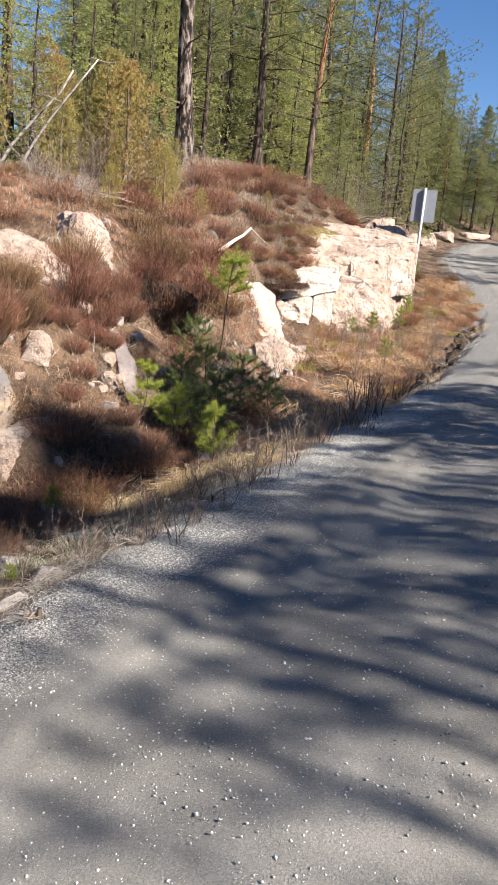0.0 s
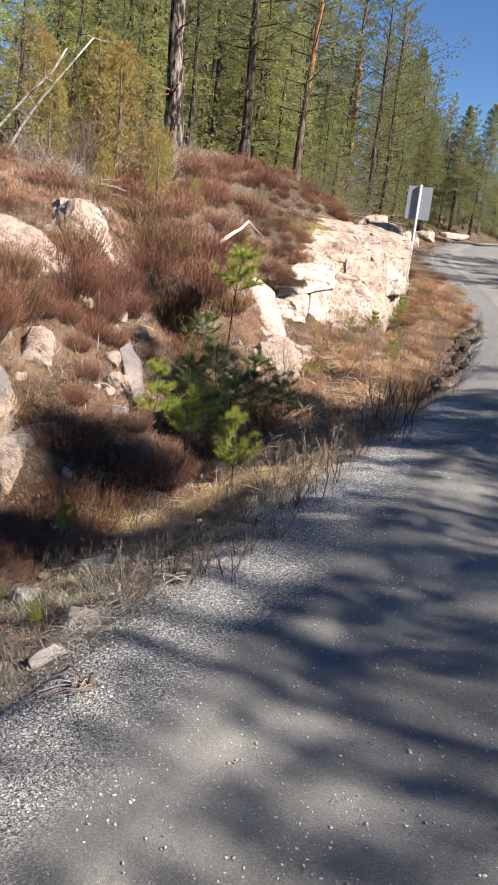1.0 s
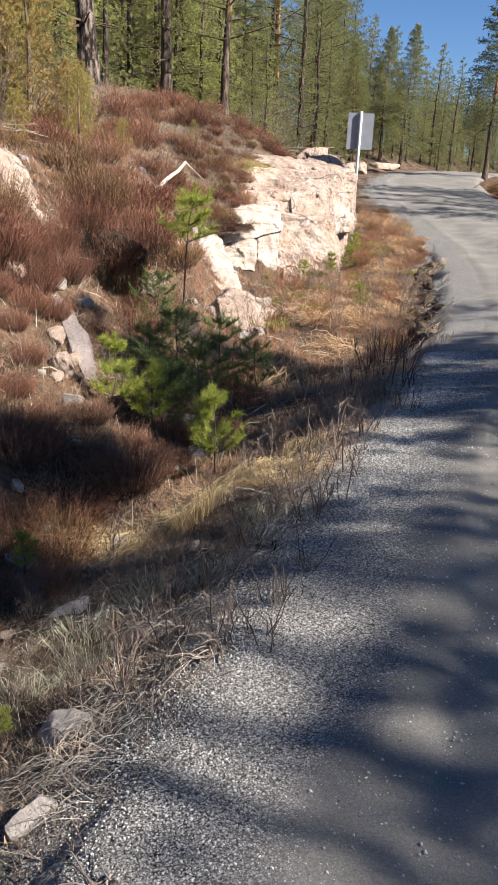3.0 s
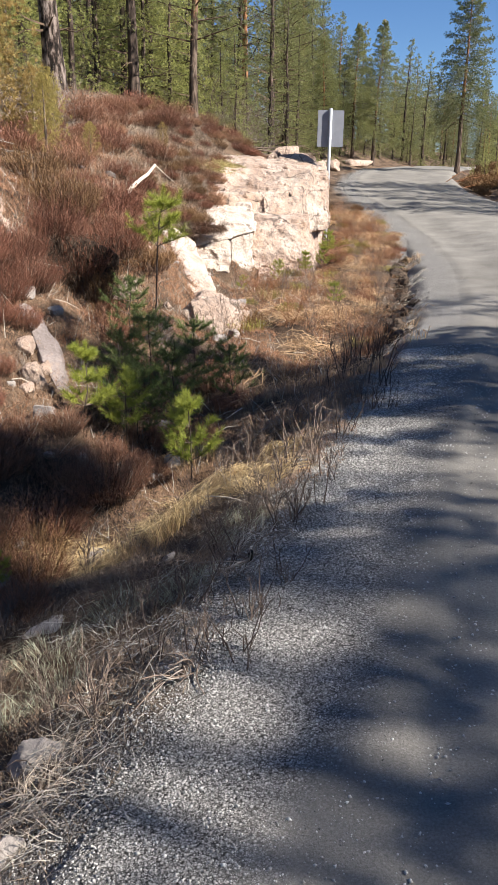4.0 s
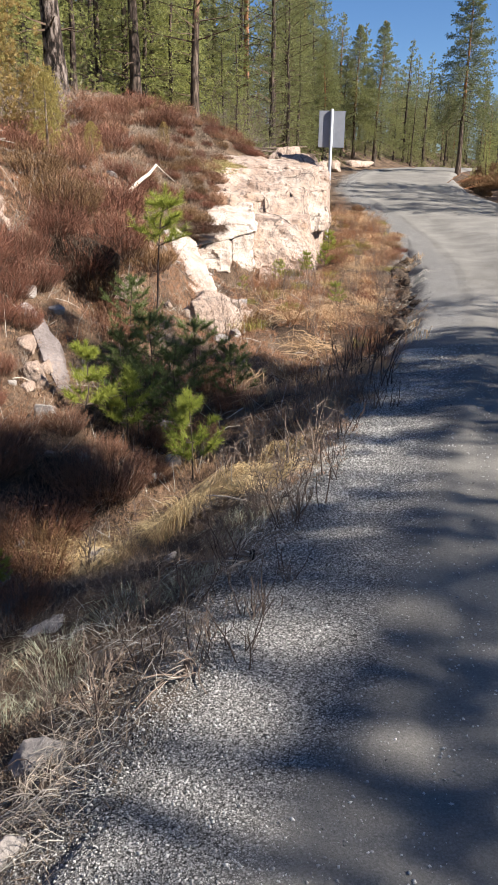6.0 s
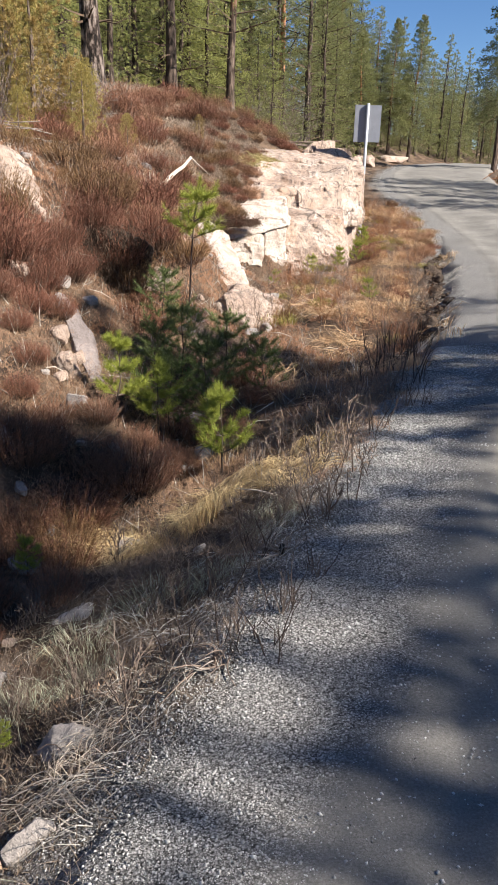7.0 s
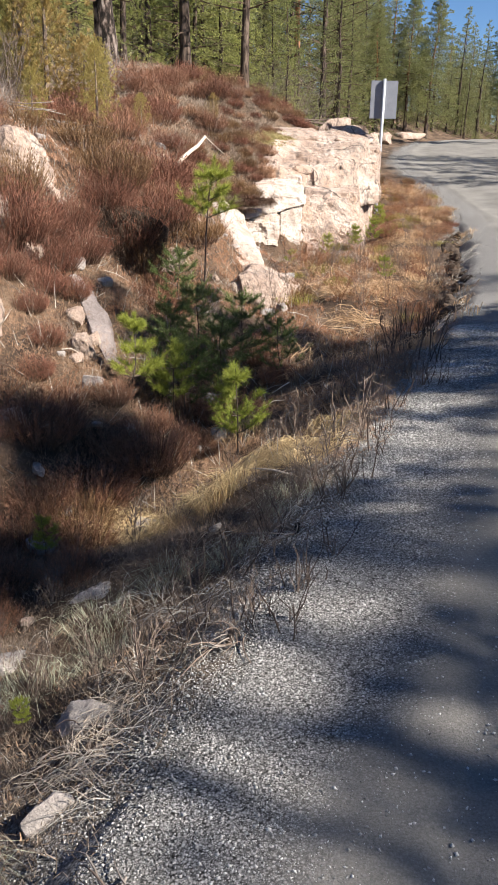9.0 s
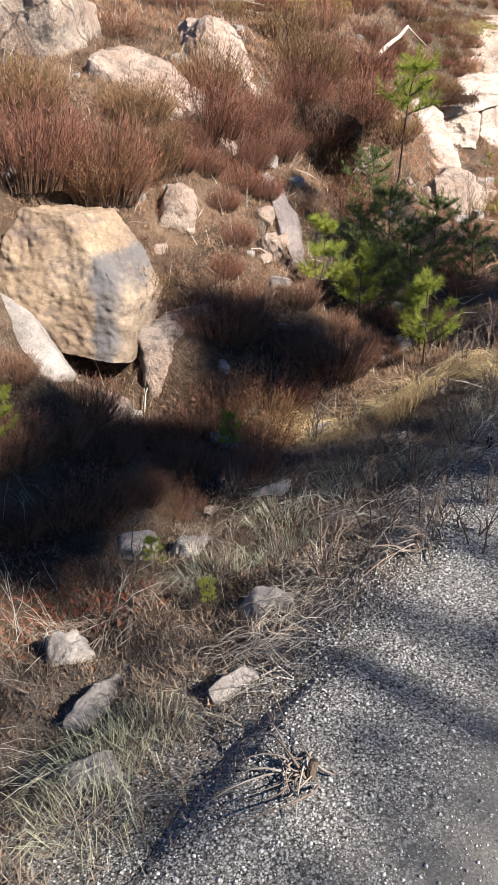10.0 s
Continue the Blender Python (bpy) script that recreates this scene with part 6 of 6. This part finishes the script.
def rootstock(x, y, seed, reach, label):
    """What is left of a cut shrub: a short stump and branches sprawling over the ground."""
    r = np.random.default_rng(seed)
    root = tagged(new("shrub_stump"), label, "stump")
    z = float(surface_z(np.array(x), np.array(y)))
    v, f = tube([(x, y, z - 0.03), (x + 0.01, y, z + 0.05)], (0.014, 0.01), 7)
    part("stump", mesh_of("stump", v, f, M_DARKBARK, True), root)
    for i in range(16):
        a = r.uniform(1.6, 5.2)
        ln = reach * r.uniform(0.3, 0.8)
        q = np.linspace(0, 1, 6)
        bx, by = x + ln * q * np.cos(a + 0.9 * q * r.normal()) + 0.03 * r.normal(), y + ln * q * np.sin(a + 0.9 * q * r.normal()) + 0.03 * r.normal()
        bz = surface_z(bx, by) + 0.012 + np.sin(q * math.pi) * r.uniform(0.0, 0.035) + (q * r.uniform(0, 0.12) if i % 3 == 0 else 0)
        v, f = tube(np.stack((bx, by, bz), -1), np.linspace(0.003, 0.0012, 6) * r.uniform(0.6, 1.3), 5)
        part("branch", mesh_of("branch", v, f, (M_PALETWIG, M_TWIG)[i % 2], True), root)


rootstock(-0.26, 0.9, 5, 0.26, "cut shrub stump with sprawling bare branches in the gravel")
rootstock(-0.2, 1.9, 6, 0.24, "cut shrub stump with bare branches at the gravel's edge")
rootstock(-0.05, 2.75, 7, 0.3, "cut shrub stump with bare branches at the gravel's edge")
rootstock(-0.55, 1.5, 8, 0.3, "cut shrub stump with bare branches over a stone")

n = 5200                                                           # dark low growth in patches over the bank, and bleached stalks
spot = np.stack((r.uniform(-4.6, -0.2, 130), r.uniform(3.4, 13, 130)), -1)
xy = np.repeat(spot, 40, 0) + r.normal(0, 0.12, (n, 2))
xy = xy[xy[:, 0] < toe(xy[:, 1]) + 0.3]
at = on_ground(xy)
stuff("low_heath", blades(at, np.tile((0.0, 0.0, 0.8), (len(at), 1)), 6, 0.1, 0.0022, 0.6, r), M_HEATHWOOD, "dark low heath between the shrubs")
xy = np.stack((r.uniform(-4.8, 0.4, 2600), r.uniform(3.6, 14, 2600)), -1)
xy = xy[xy[:, 0] < road_left(xy[:, 1]) - 0.4]
at = on_ground(xy)
stuff("dead_stalks", blades(at, np.tile((0.0, 0.0, 0.25), (len(at), 1)), 2, 0.2, 0.0022, 0.7, r), M_GREYGRASS, "bleached dead stalks scattered over the bank")
